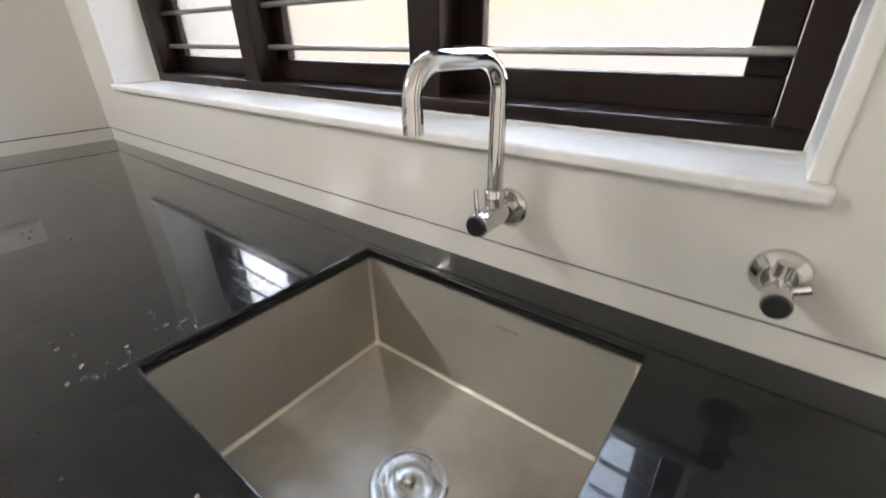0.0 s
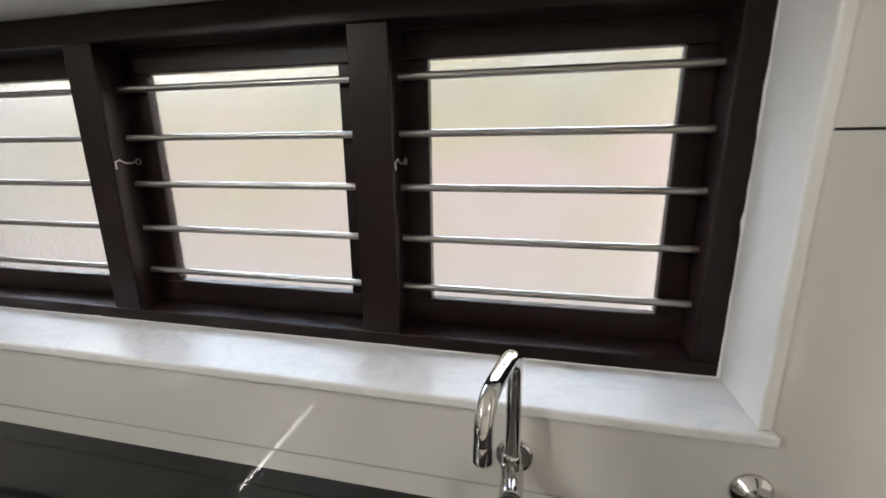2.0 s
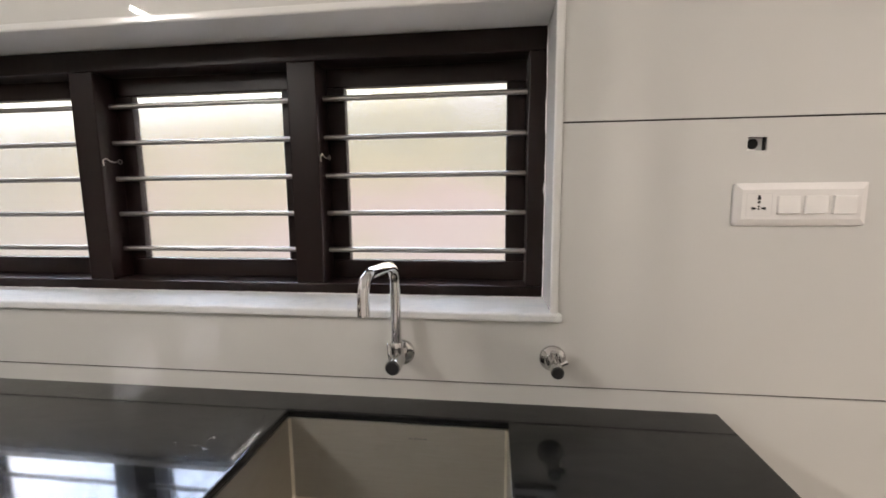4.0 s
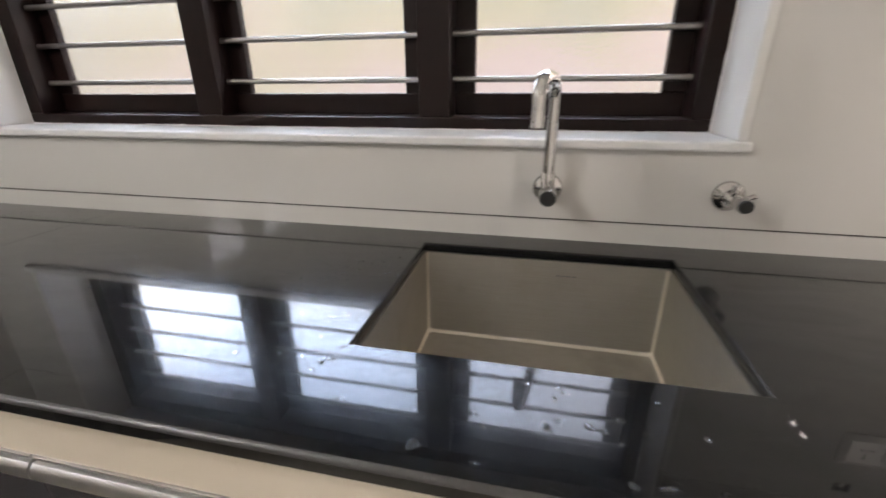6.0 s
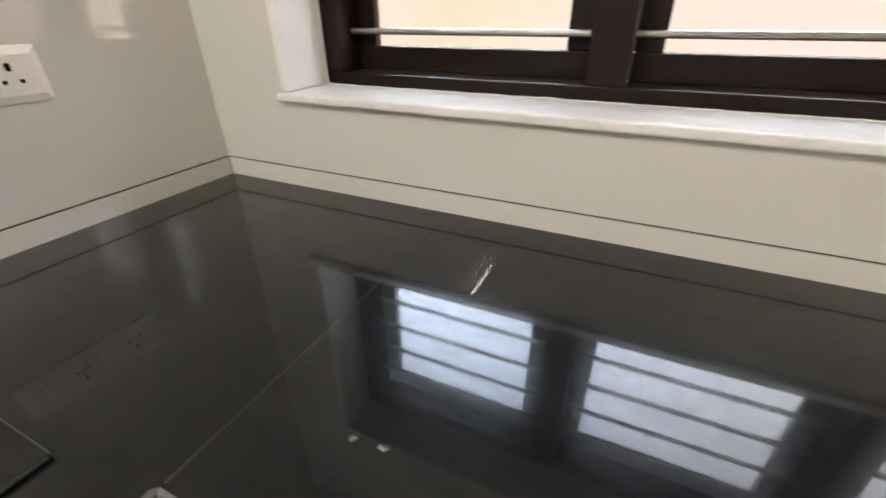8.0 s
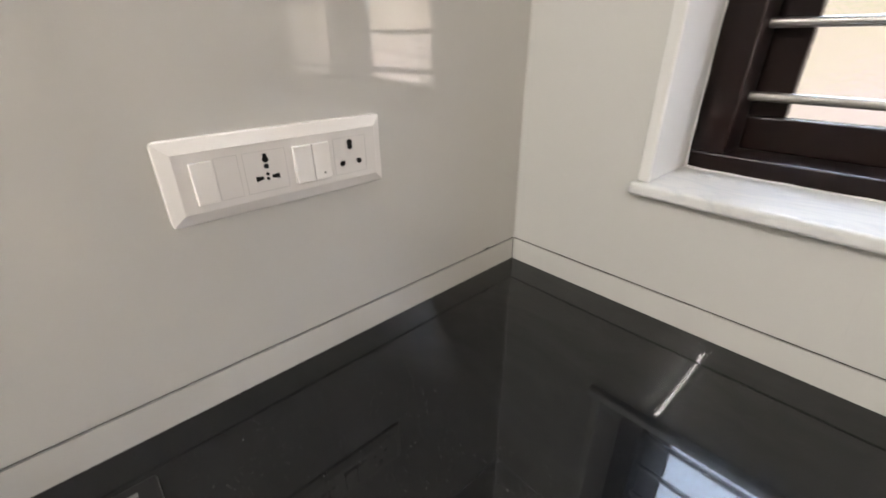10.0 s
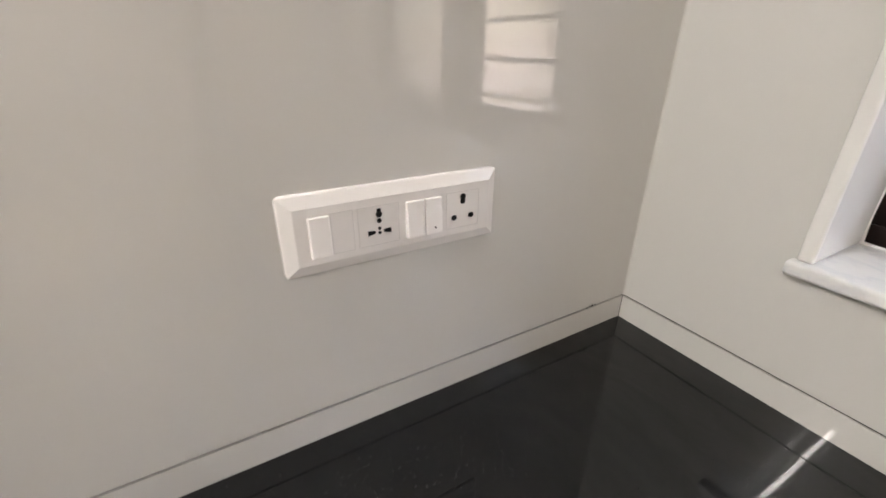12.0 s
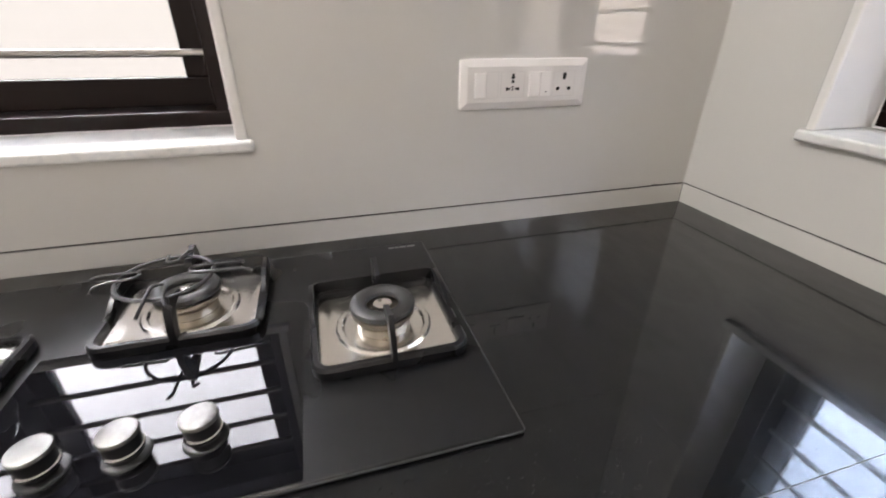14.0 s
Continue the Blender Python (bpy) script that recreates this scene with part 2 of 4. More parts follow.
TUBE = glow("lit_led_tube", (0.965, 0.98, 0.965), TUBE_GLOW)
SPOT = glow("lit_downlight", (1.0, 0.93, 0.84), SPOT_GLOW)
# the 11.0 sets the bright strip added to the north panel
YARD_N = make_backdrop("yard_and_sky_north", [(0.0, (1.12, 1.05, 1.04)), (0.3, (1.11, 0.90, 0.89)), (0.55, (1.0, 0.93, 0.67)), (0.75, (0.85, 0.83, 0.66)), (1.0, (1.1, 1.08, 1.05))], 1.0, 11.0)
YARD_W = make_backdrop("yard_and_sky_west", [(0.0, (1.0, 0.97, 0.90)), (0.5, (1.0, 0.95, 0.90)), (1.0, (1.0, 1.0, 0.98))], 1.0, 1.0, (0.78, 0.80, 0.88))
w_m, w_nt, w_b = material("water")
w_b.inputs["Transmission Weight"].default_value = 1.0
w_b.inputs["Roughness"].default_value = 0.02
w_b.inputs["IOR"].default_value = 1.33
WATER = w_m


# ---- building helpers ----
def add_box(bm, lo, hi, bev=0.0, seg=2):
    c = [(a + b) / 2 for a, b in zip(lo, hi)]
    d = [abs(b - a) for a, b in zip(lo, hi)]
    r = bmesh.ops.create_cube(bm, size=1.0, matrix=Matrix.Translation(c) @ Matrix.Diagonal((*d, 1)))
    if bev:
        edges = list({e for v in r["verts"] for e in v.link_edges})
        bmesh.ops.bevel(bm, geom=edges, offset=bev, segments=seg, affect="EDGES", profile=0.5)
    return bm


def loft(bm, rings, close_ends=True, loop=False):
    """Joins rings of points with quads."""
    vs = [[bm.verts.new(p) for p in ring] for ring in rings]
    n = len(vs[0])
    pairs = list(zip(vs, vs[1:])) + ([(vs[-1], vs[0])] if loop else [])
    for a, b in pairs:
        for i in range(n):
            bm.faces.new((a[i], a[(i + 1) % n], b[(i + 1) % n], b[i])).smooth = True
    if close_ends and not loop:
        bm.faces.new(list(reversed(vs[0])))
        bm.faces.new(vs[-1])
    return bm


def lathe(bm, profile, m=None, seg=32):
    """profile: (radius, height) pairs turned about local z, placed by m."""
    m = m or Matrix()
    rings = []
    for r, h in profile:
        rings.append([m @ Vector((r * math.cos(2 * math.pi * i / seg), r * math.sin(2 * math.pi * i / seg), h)) for i in range(seg)])
    return loft(bm, rings)


def sweep(bm, pts, r, seg=14, loop=False, flat=1.0):
    """A round bar along points."""
    pts = [Vector(p) for p in pts]
    n = len(pts)
    rings = []
    up = None
    for i, p in enumerate(pts):
        a = pts[(i - 1) % n] if (loop or i > 0) else p
        b = pts[(i + 1) % n] if (loop or i < n - 1) else p
        t = (b - a).normalized()
        if up is None:
            up = Vector((0, 0, 1)) if abs(t.z) < 0.9 else Vector((1, 0, 0))
        s = t.cross(up).normalized()
        u = s.cross(t).normalized()
        up = u
        rings.append([p + (s * math.cos(2 * math.pi * k / seg) + u * math.sin(2 * math.pi * k / seg) * flat) * r for k in range(seg)])
    return loft(bm, rings, not loop, loop)


def to_y(x, y, z):
    """Pose that turns local z to world -y (out of the north wall)."""
    return Matrix.Translation((x, y, z)) @ Matrix.Rotation(radians(90), 4, "X")


def mesh_from(name, bm, mat, angle=34):
    bmesh.ops.recalc_face_normals(bm, faces=bm.faces)
    for e in bm.edges:
        f = e.link_faces
        e.smooth = len(f) == 2 and f[0].smooth and f[1].smooth and e.calc_face_angle(0) < radians(angle)
    me = bpy.data.meshes.new(name)
    bm.to_mesh(me)
    bm.free()
    me.materials.append(mat)
    return me


def part(name, bm, mat, parent=None, label="", angle=34):
    ob = new(name, mesh_from(name, bm, mat, angle))
    if parent is not None:
        ob.parent = parent
    return tagged(ob, label)


def thing(name, label, category, at=(0, 0, 0), group="", kind=""):
    ob = new(name)
    ob.empty_display_size = 0.05
    ob.location = at
    return tagged(ob, label, category, group, kind)


def box_part(name, lo, hi, mat, parent=None, bev=0.001, label="", seg=2):
    return part(name, add_box(bmesh.new(), lo, hi, bev, seg), mat, parent, label)


def slab(u, v, holes, d0, d1, plane, bev=0.0, keep=None):
    """A plate over u x v with rectangular holes (u0, u1, v0, v1), from depth d0 to d1; plane names the axis it is square to."""
    us = sorted({*u, *(min(max(h[k], u[0]), u[1]) for h in holes for k in (0, 1))})
    vs = sorted({*v, *(min(max(h[k], v[0]), v[1]) for h in holes for k in (2, 3))})

    def solid(i, j):
        if not (0 <= i < len(us) - 1 and 0 <= j < len(vs) - 1):
            return False
        a, b = (us[i] + us[i + 1]) / 2, (vs[j] + vs[j + 1]) / 2
        return not any(h[0] < a < h[1] and h[2] < b < h[3] for h in holes)

    def place(a, b, d):
        return {"y": (a, d, b), "x": (d, a, b), "z": (a, b, d)}[plane]

    bm = bmesh.new()
    cache = {}

    def vert(i, j, k):
        if (i, j, k) not in cache:
            cache[i, j, k] = bm.verts.new(place(us[i], vs[j], (d0, d1)[k]))
        return cache[i, j, k]

    for i in range(len(us) - 1):
        for j in range(len(vs) - 1):
            if not solid(i, j):
                continue
            for k in (0, 1):
                bm.faces.new((vert(i, j, k), vert(i + 1, j, k), vert(i + 1, j + 1, k), vert(i, j + 1, k)))
            for di, dj, p, q in ((-1, 0, (0, 0), (0, 1)), (1, 0, (1, 0), (1, 1)), (0, -1, (0, 0), (1, 0)), (0, 1, (0, 1), (1, 1))):
                if not solid(i + di, j + dj):
                    a, b = (i + p[0], j + p[1]), (i + q[0], j + q[1])
                    bm.faces.new((vert(*a, 0), vert(*b, 0), vert(*b, 1), vert(*a, 1)))
    bmesh.ops.recalc_face_normals(bm, faces=bm.faces)
    if bev:
        edges = [e for e in bm.edges if len(e.link_faces) == 2 and e.calc_face_angle(0) > 0.5 and not (keep and all(keep(w.co) for w in e.verts))]
        bmesh.ops.bevel(bm, geom=edges, offset=bev, segments=3, affect="EDGES", profile=0.5)
    return bm


# ---- the room ----
TOP = 0.86                      # worktop height
ROOM_X, ROOM_Y, CEIL = 4.7, -3.4, 2.75
WIN_N = (0.238, 2.166, 1.062, 1.757)     # opening in the north wall: x0, x1, z0, z1
WIN_W = (-2.28, -0.972, 1.05, 1.757)     # opening in the west wall: y0, y1, z0, z1
BOX_HOLE = (2.542, 2.5785, 1.431, 1.458)

floor = tagged(part("floor", slab((-0.3, ROOM_X + 0.2), (ROOM_Y - 0.2, 0.3), [], -0.1, 0.0, "z"), FLOOR), "beige glossy vitrified tile floor of the kitchen", "floor", kind="structure")
ceiling = tagged(part("ceiling", slab((-0.3, ROOM_X + 0.2), (ROOM_Y - 0.2, 0.3), [], CEIL, CEIL + 0.12, "z"), PLASTER), "plain white painted ceiling over the kitchen", "ceiling", kind="structure")
wall_north = tagged(part("wall_north", slab((-0.25, ROOM_X), (0, CEIL), [WIN_N, BOX_HOLE], 0.0035, 0.25, "y"), GROUT), "kitchen wall clad in cream glossy tiles with dark joints", "wall", kind="structure")
wall_west = tagged(part("wall_west", slab((ROOM_Y, 0.0012), (0, CEIL), [WIN_W], -0.25, -0.0035, "x"), GROUT), "cream glossy tiled wall behind the hob", "wall", kind="structure")
wall_east = tagged(part("wall_east", slab((ROOM_Y, 0.25), (0, CEIL), [], ROOM_X, ROOM_X + 0.15, "x"), PLASTER), "plain white painted wall", "wall", kind="structure")
wall_south = tagged(part("wall_south", slab((-0.25, ROOM_X + 0.15), (0, CEIL), [], ROOM_Y - 0.15, ROOM_Y, "y"), PLASTER), "plain white painted wall", "wall", kind="structure")

# rough recess behind the small cut-out above the switches
conduit = thing("conduit_box", "small rectangular cut-out in the tiles with a dark conduit mouth", "conduit box")
cb = bmesh.new()
for lo, hi in (((2.536, 0.0165, 1.427), (2.5845, 0.022, 1.462)),):
    add_box(cb, lo, hi)
part("back_plate", cb, PLASTER, conduit)
part("conduit_mouth", lathe(bmesh.new(), [(0.0005, 0), (0.0105, 0), (0.0108, 0.001), (0.0098, 0.002), (0.0005, 0.0021)], to_y(2.5590, 0.0165, 1.4460), 20), SLOT, conduit)

# reveals of the windows, white and glossy, a little proud of the tiles
t_n = bmesh.new()
x0, x1, z0, z1 = WIN_N
add_box(t_n, (x0 - 0.009, -0.006, 1.0812), (x0 + 0.010, 0.25, z1 + 0.009), 0.0045, 3)
add_box(t_n, (x1 - 0.010, -0.006, 1.0812), (x1 + 0.009, 0.25, z1 + 0.009), 0.0045, 3)
add_box(t_n, (x0 + 0.008, -0.0055, z1 - 0.010), (x1 - 0.008, 0.25, z1 + 0.0085), 0.0045, 3)
tagged(part("trim_window_north", t_n, REVEAL), "glossy white window reveal with a thin raised edge", "trim", kind="structure")
t_w = bmesh.new()
y0, y1, z0, z1 = WIN_W
add_box(t_w, (-0.25, y0 - 0.009, 1.0692), (0.006, y0 + 0.010, z1 + 0.009), 0.0045, 3)
add_box(t_w, (-0.25, y1 - 0.010, 1.0692), (0.006, y1 + 0.009, z1 + 0.009), 0.0045, 3)
add_box(t_w, (-0.25, y0 + 0.008, z1 - 0.010), (0.0055, y1 - 0.008, z1 + 0.0085), 0.0045, 3)
tagged(part("trim_window_west", t_w, REVEAL), "glossy white window reveal with a thin raised edge", "trim", kind="structure")


def stone_sill(name, lo, hi, label):
    bm = add_box(bmesh.new(), lo, hi, 0.005, 3)
    return tagged(part(name, bm, MARBLE), label, "window sill", kind="structure")


stone_sill("sill_north", (0.222, -0.016, 1.062), (2.182, 0.25, 1.0815), "white marble window sill with faint grey veins")
stone_sill("sill_west", (-0.25, -2.296, 1.050), (0.018, -0.955, 1.0695), "white marble window sill with faint grey veins")


# ---- windows: timber frame, steel bars, frosted casements ----
def catch(parent, x, y, z):
    """A small hook-and-eye catch along the side of a mullion."""
    bm = bmesh.new()
    pts = [(x, y - 0.052, z - 0.014), (x, y - 0.053, z + 0.001), (x + 0.002, y - 0.044, z + 0.006), (x + 0.002, y - 0.032, z - 0.001), (x + 0.002, y - 0.018, z - 0.003), (x + 0.002, y - 0.006, z)]
    sweep(bm, pts, 0.0019, 10)
    ring = [(x + 0.003, y + 0.006 * math.cos(a), z + 0.006 * math.sin(a)) for a in [2 * math.pi * i / 14 for i in range(14)]]
    sweep(bm, ring, 0.0019, 10, True)
    return part("hook_catch", bm, BAR_STEEL, parent, "small steel hook catch")


def window(name, label, edges, zb, zt, front, bays, bar_z):
    """Frame along local x; bays: glass spans (x0, x1) with the member faces between them; front: depth of the frame's face."""
    w = thing(name, label, "window", kind="structure")
    xa, xb = edges
    back = front + 0.095
    frame_bm = bmesh.new()
    add_box(frame_bm, (xa, front, zb), (xb, back, zb + 0.028), 0.003)
    add_box(frame_bm, (xa, front, zt - 0.055), (xb, back, zt), 0.003)
    add_box(frame_bm, (xa, front, zb + 0.028), (bays[0][0], back, zt - 0.055), 0.003)
    add_box(frame_bm, (bays[-1][1], front, zb + 0.028), (xb, back, zt - 0.055), 0.003)
    part("window_frame", frame_bm, WOOD, w)
    for (a0, a1), (b0, b1) in zip(bays, bays[1:]):
        box_part("mullion", (a1, front, zb + 0.028), (b0, back, zt - 0.055), WOOD, w, 0.003)
    for k, (a, b) in enumerate(bays):
        y0, y1 = front + 0.068, front + 0.094
        z0, z1 = zb + 0.028, zt - 0.055
        g = 0.0545
        s = 0.052
        rail = bmesh.new()
        add_box(rail, (a + 0.001, y0, z0 + 0.001), (b - 0.001, y1, z0 + g), 0.003)
        add_box(rail, (a + 0.001, y0, z1 - s), (b - 0.001, y1, z1 - 0.001), 0.003)
        add_box(rail, (a + 0.001, y0, z0 + g), (a + s, y1, z1 - s), 0.003)
        add_box(rail, (b - s, y0, z0 + g), (b - 0.001, y1, z1 - s), 0.003)
        ca = part("casement", rail, WOOD, w)
        pane = box_part("pane", (a + s - 0.004, y0 + 0.012, z0 + g - 0.004), (b - s + 0.004, y0 + 0.016, z1 - s + 0.004), PANE, ca, 0, "pebbled frosted glass pane")
        pane.visible_shadow = False
        for z in bar_z:
            bm = bmesh.new()
            sweep(bm, [(a - 0.006, front + 0.049, z), (b + 0.006, front + 0.049, z)], 0.0072, 14)
            part("bar", bm, BAR_STEEL, w, "horizontal satin steel bar")
        if k:
            catch(w, a + 0.004, y0 - 0.012, bar_z[2] + 0.050)
    return w


N_BAYS = [(0.300, 0.856), (0.930, 1.493), (1.571, 2.113)]
window("window_north", "dark brown timber window with steel bars and frosted panes", (0.2485, 2.1555), 1.0825, 1.7455, 0.137, N_BAYS, [1.197 + 0.1023 * k for k in range(5)])
W_BAYS = [(-2.205, -1.668), (-1.59, -1.028)]
win_w = window("window_west", "dark brown timber window with steel bars and frosted panes", (-2.2695, -0.9825), 1.0705, 1.7455, 0.130, W_BAYS, [1.197 + 0.1023 * k for k in range(5)])
win_w.matrix_basis = Matrix.Rotation(radians(90), 4, "Z")

# uneven cream filler where the frames meet sill and reveal
def filler_bead(name, ends, r):
    random.seed(len(ends) * 31 + int(abs(ends[0][0]) * 100))
    bm = bmesh.new()
    a, b = Vector(ends[0]), Vector(ends[1])
    n = max(6, int((b - a).length / 0.018))
    rings = []
    t = (b - a).normalized()
    u = t.orthogonal().normalized()
    w = t.cross(u)
    for i in range(n + 1):
        k = r * random.uniform(0.45, 1.5) * (1.8 if random.random() < 0.08 else 1)
        p = a.lerp(b, i / n)
        rings.append([p + (u * math.cos(q) + w * math.sin(q)) * k for q in [2 * math.pi * m / 7 for m in range(7)]])
    loft(bm, rings)
    return tagged(part(name, bm, CAULK), "uneven cream filler along the window frame", "trim", kind="structure")


filler_bead("trim_filler_sill_north", [(0.249, 0.1375, 1.0823), (2.155, 0.1375, 1.0823)], 0.0013)
filler_bead("trim_filler_jamb_east", [(2.1557, 0.1375, 1.085), (2.1557, 0.1375, 1.744)], 0.0022)
filler_bead("trim_filler_jamb_west", [(0.2482, 0.1375, 1.085), (0.2482, 0.1375, 1.744)], 0.0016)
filler_bead("trim_filler_sill_west", [(-0.1305, -2.268, 1.0703), (-0.1305, -0.984, 1.0703)], 0.0012)

# glowing panels that stand for the distance outside
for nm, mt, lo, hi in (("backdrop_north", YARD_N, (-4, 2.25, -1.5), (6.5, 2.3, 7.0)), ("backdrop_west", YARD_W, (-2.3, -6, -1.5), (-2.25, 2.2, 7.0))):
    tagged(box_part(nm, lo, hi, mt, None, 0), "glowing panel in blurred yard and hazy sky colours beyond the frosted glass", "backdrop", kind="structure")


# ---- lights of the room ----
tube = thing("led_tube_light", "slim lit white led batten fixed high on the wall", "wall light")
box_part("housing", (0.001, -2.24, 2.365), (0.030, -1.28, 2.395), PLASTIC, tube, 0.003)
bm = bmesh.new()
sweep(bm, [(0.040, -2.22, 2.38), (0.040, -1.30, 2.38)], 0.011, 12)
part("diffuser", bm, TUBE, tube, "glowing white diffuser")


def downlight(x, y):
    d = thing("ceiling_downlight", "small round recessed warm white downlight, lit", "ceiling light", group="ceiling downlights")
    part("trim_ring", lathe(bmesh.new(), [(0.022, 0), (0.036, 0), (0.036, -0.004), (0.030, -0.007), (0.022, -0.005)], None, 28), PLASTIC, d)
    part("lens", lathe(bmesh.new(), [(0.0005, -0.001), (0.0215, -0.001), (0.0215, -0.003), (0.0005, -0.003)], None, 28), SPOT, d)
    d.location = (x, y, CEIL)
    return d


spot_places = ((3.66, -1.83), (3.67, -1.72), (3.93, -1.75))
first_spot = downlight(*spot_places[0])
for x, y in spot_places[1:]:
    copy_thing(first_spot, pose(x, y, CEIL))
for x, y in spot_places:
    lamp = bpy.data.lights.new("downlight_lamp", "AREA")
    lamp.shape, lamp.size, lamp.energy, lamp.color = "DISK", 0.040, SPOT_POWER, (1.0, 0.925, 0.87)
    new("downlight_lamp", lamp).location = (x, y, CEIL - 0.009)


# ---- worktop ----
FRONT = 0.659
counter = thing("worktop", "polished black granite L-shaped worktop, wet beside the sink", "worktop", (0, 0, 0))
SINK = (1.562, 2.064, -0.476, -0.080)
JOINT = 0.645       # joint between the two slabs, at the inner corner


def nosed(bm, at_front):
    """Rounds the long top edges that at_front picks."""
    edges = [e for e in bm.edges if all(at_front(w.co) and w.co.z > TOP - 0.001 for w in e.verts)]
    bmesh.ops.bevel(bm, geom=edges, offset=0.006, segments=4, affect="EDGES", profile=0.5)
    for face in bm.faces:
        face.smooth = abs(face.normal.z) < 0.999 and face.calc_area() < 0.02
    return bm


north_front = lambda c: c.y < -FRONT + 0.0005
west_front = lambda c: c.x > JOINT - 0.002 and c.y < -FRONT + 0.0005
slab_north = part("slab", nosed(slab((JOINT + 0.0005, 2.5265), (-FRONT, 0.004), [SINK], TOP - 0.02, TOP, "z", 0.004, lambda c: c.x < JOINT + 0.006 or c.y > 0 or north_front(c)), north_front), GRANITE, counter)
slab_west = part("slab", nosed(slab((-0.004, JOINT - 0.0005), (-3.2, 0.004), [(0.3, 0.3, -FRONT, -FRONT)], TOP - 0.02, TOP, "z", 0.004, lambda c: c.x > JOINT - 0.002 or c.x < 0 or c.y > 0), west_front), GRANITE, counter)
for slab_ob in (slab_north, slab_west):
    slab_ob.data.materials.append(HONED)
    for poly in slab_ob.data.polygons:
        n, c = poly.normal, poly.center
        if 0.05 < n.z < 0.995 and (c.y < -FRONT + 0.009 or (c.x > JOINT - 0.009 and c.y < -FRONT and slab_ob is slab_west)):
            poly.material_index = 1

bm = bmesh.new()
add_box(bm, (JOINT - 0.0008, -FRONT + 0.010, TOP - 0.004), (JOINT + 0.0008, -0.0005, TOP - 0.0003))
part("joint_filler", bm, FILLER, counter, "thin pale filler in the slab joint")
bm = bmesh.new()
loft(bm, [[(0.0002, -0.0002, z), (0.0002, -0.0024, z), (0.0010, -0.0013, z), (0.0024, -0.0002, z)] for z in (TOP + 0.0475, 1.30, 1.70, 2.08)])
tagged(part("corner_trim", bm, TILE), "thin cream caulk bead in the tiled corner", "trim", kind="structure")
bm = bmesh.new()
for y, z, r in ((-0.083, 0.9095, 0.0022), (-0.090, 0.9100, 0.0014), (-0.076, 0.9090, 0.0012), (-0.096, 0.9075, 0.0012)):
    add_box(bm, (-0.001, y - r, z - r), (0.0012, y + r, z + r), 0.0005, 1)
tagged(part("grout_crumb", bm, GROUT), "dark grout crumbs at the tile joint", "grout", kind="stuff")

# ---- sink ----
sink = thing("kitchen_sink", "square-cornered brushed stainless steel undermount sink bowl", "sink")
sx0, sx1, sy0, sy1 = SINK[0] + 0.001, SINK[1] - 0.001, SINK[2] + 0.001, SINK[3] - 0.001
SZ = 0.634


def rounded(x0, x1, y0, y1, r, z, n=5):
    out = []
    for cx, cy, a0 in ((x1 - r, y1 - r, 0), (x0 + r, y1 - r, 90), (x0 + r, y0 + r, 180), (x1 - r, y0 + r, 270)):
        for i in range(n + 1):
            a = radians(a0 + 90 * i / n)
            out.append((cx + r * math.cos(a), cy + r * math.sin(a), z))
    return out


bowl = bmesh.new()
R = 0.009
rings = [rounded(sx0 - 0.014, sx1 + 0.014, sy0 - 0.014, sy1 + 0.014, 0.012, TOP - 0.0205), rounded(sx0, sx1, sy0, sy1, R, TOP - 0.0205), rounded(sx0, sx1, sy0, sy1, R, SZ + 0.012)]
for i in range(1, 6):
    a = radians(90 * i / 5)
    k = 0.009 * (1 - math.cos(a))
    rings.append(rounded(sx0 + k, sx1 - k, sy0 + k, sy1 - k, R, SZ + 0.012 - 0.009 * math.sin(a)))
DX, DY = 1.829, -0.281
mid = []
for p in rings[-1]:
    d = Vector((p[0] - DX, p[1] - DY))
    d = d.normalized() * 0.058
    mid.append((DX + d.x, DY + d.y, SZ))
rings.append(mid)
mid2 = [(DX + (p[0] - DX) * 0.93, DY + (p[1] - DY) * 0.93, SZ - 0.006) for p in mid]
rings.append(mid2)
loft(bowl, rings, False)
bowl_ob = part("bowl", bowl, STEEL, sink)
bowl_ob.data.materials.append(WELD)
for poly in bowl_ob.data.polygons:
    n = poly.normal
    if max(abs(n.x), abs(n.y), abs(n.z)) < 0.985 and poly.center.z > SZ + 0.0005:
        poly.material_index = 1
dr = bmesh.new()
lathe(dr, [(0.0585, SZ + 0.0005), (0.056, SZ + 0.003), (0.050, SZ + 0.0025), (0.0455, SZ - 0.004), (0.044, SZ - 0.020), (0.0005, SZ - 0.021)], Matrix.Translation((DX, DY, 0)), 40)
part("drain_flange", dr, DRAIN, sink, "polished round drain flange")
dr = bmesh.new()
lathe(dr, [(0.040, SZ - 0.014), (0.041, SZ - 0.004), (0.037, SZ + 0.002), (0.031, SZ + 0.0005), (0.018, SZ + 0.001), (0.010, SZ + 0.002), (0.0085, SZ + 0.010), (0.0095, SZ + 0.014), (0.006, SZ + 0.0175), (0.0005, SZ + 0.018)], Matrix.Translation((DX, DY, 0)), 40)
part("strainer_basket", dr, DRAIN, sink, "round steel strainer with a small knob")
mk = bmesh.new()
for i, (a, b) in enumerate(((0, 0.008), (0.011, 0.017), (0.019, 0.030), (0.033, 0.041))):
    add_box(mk, (1.845 + a, sy1 - 0.0006, 0.806), (1.845 + b, sy1 + 0.0004, 0.8085))
part("stamped_mark", mk, BAR_GREY, sink, "faint stamped maker mark as plain bars")

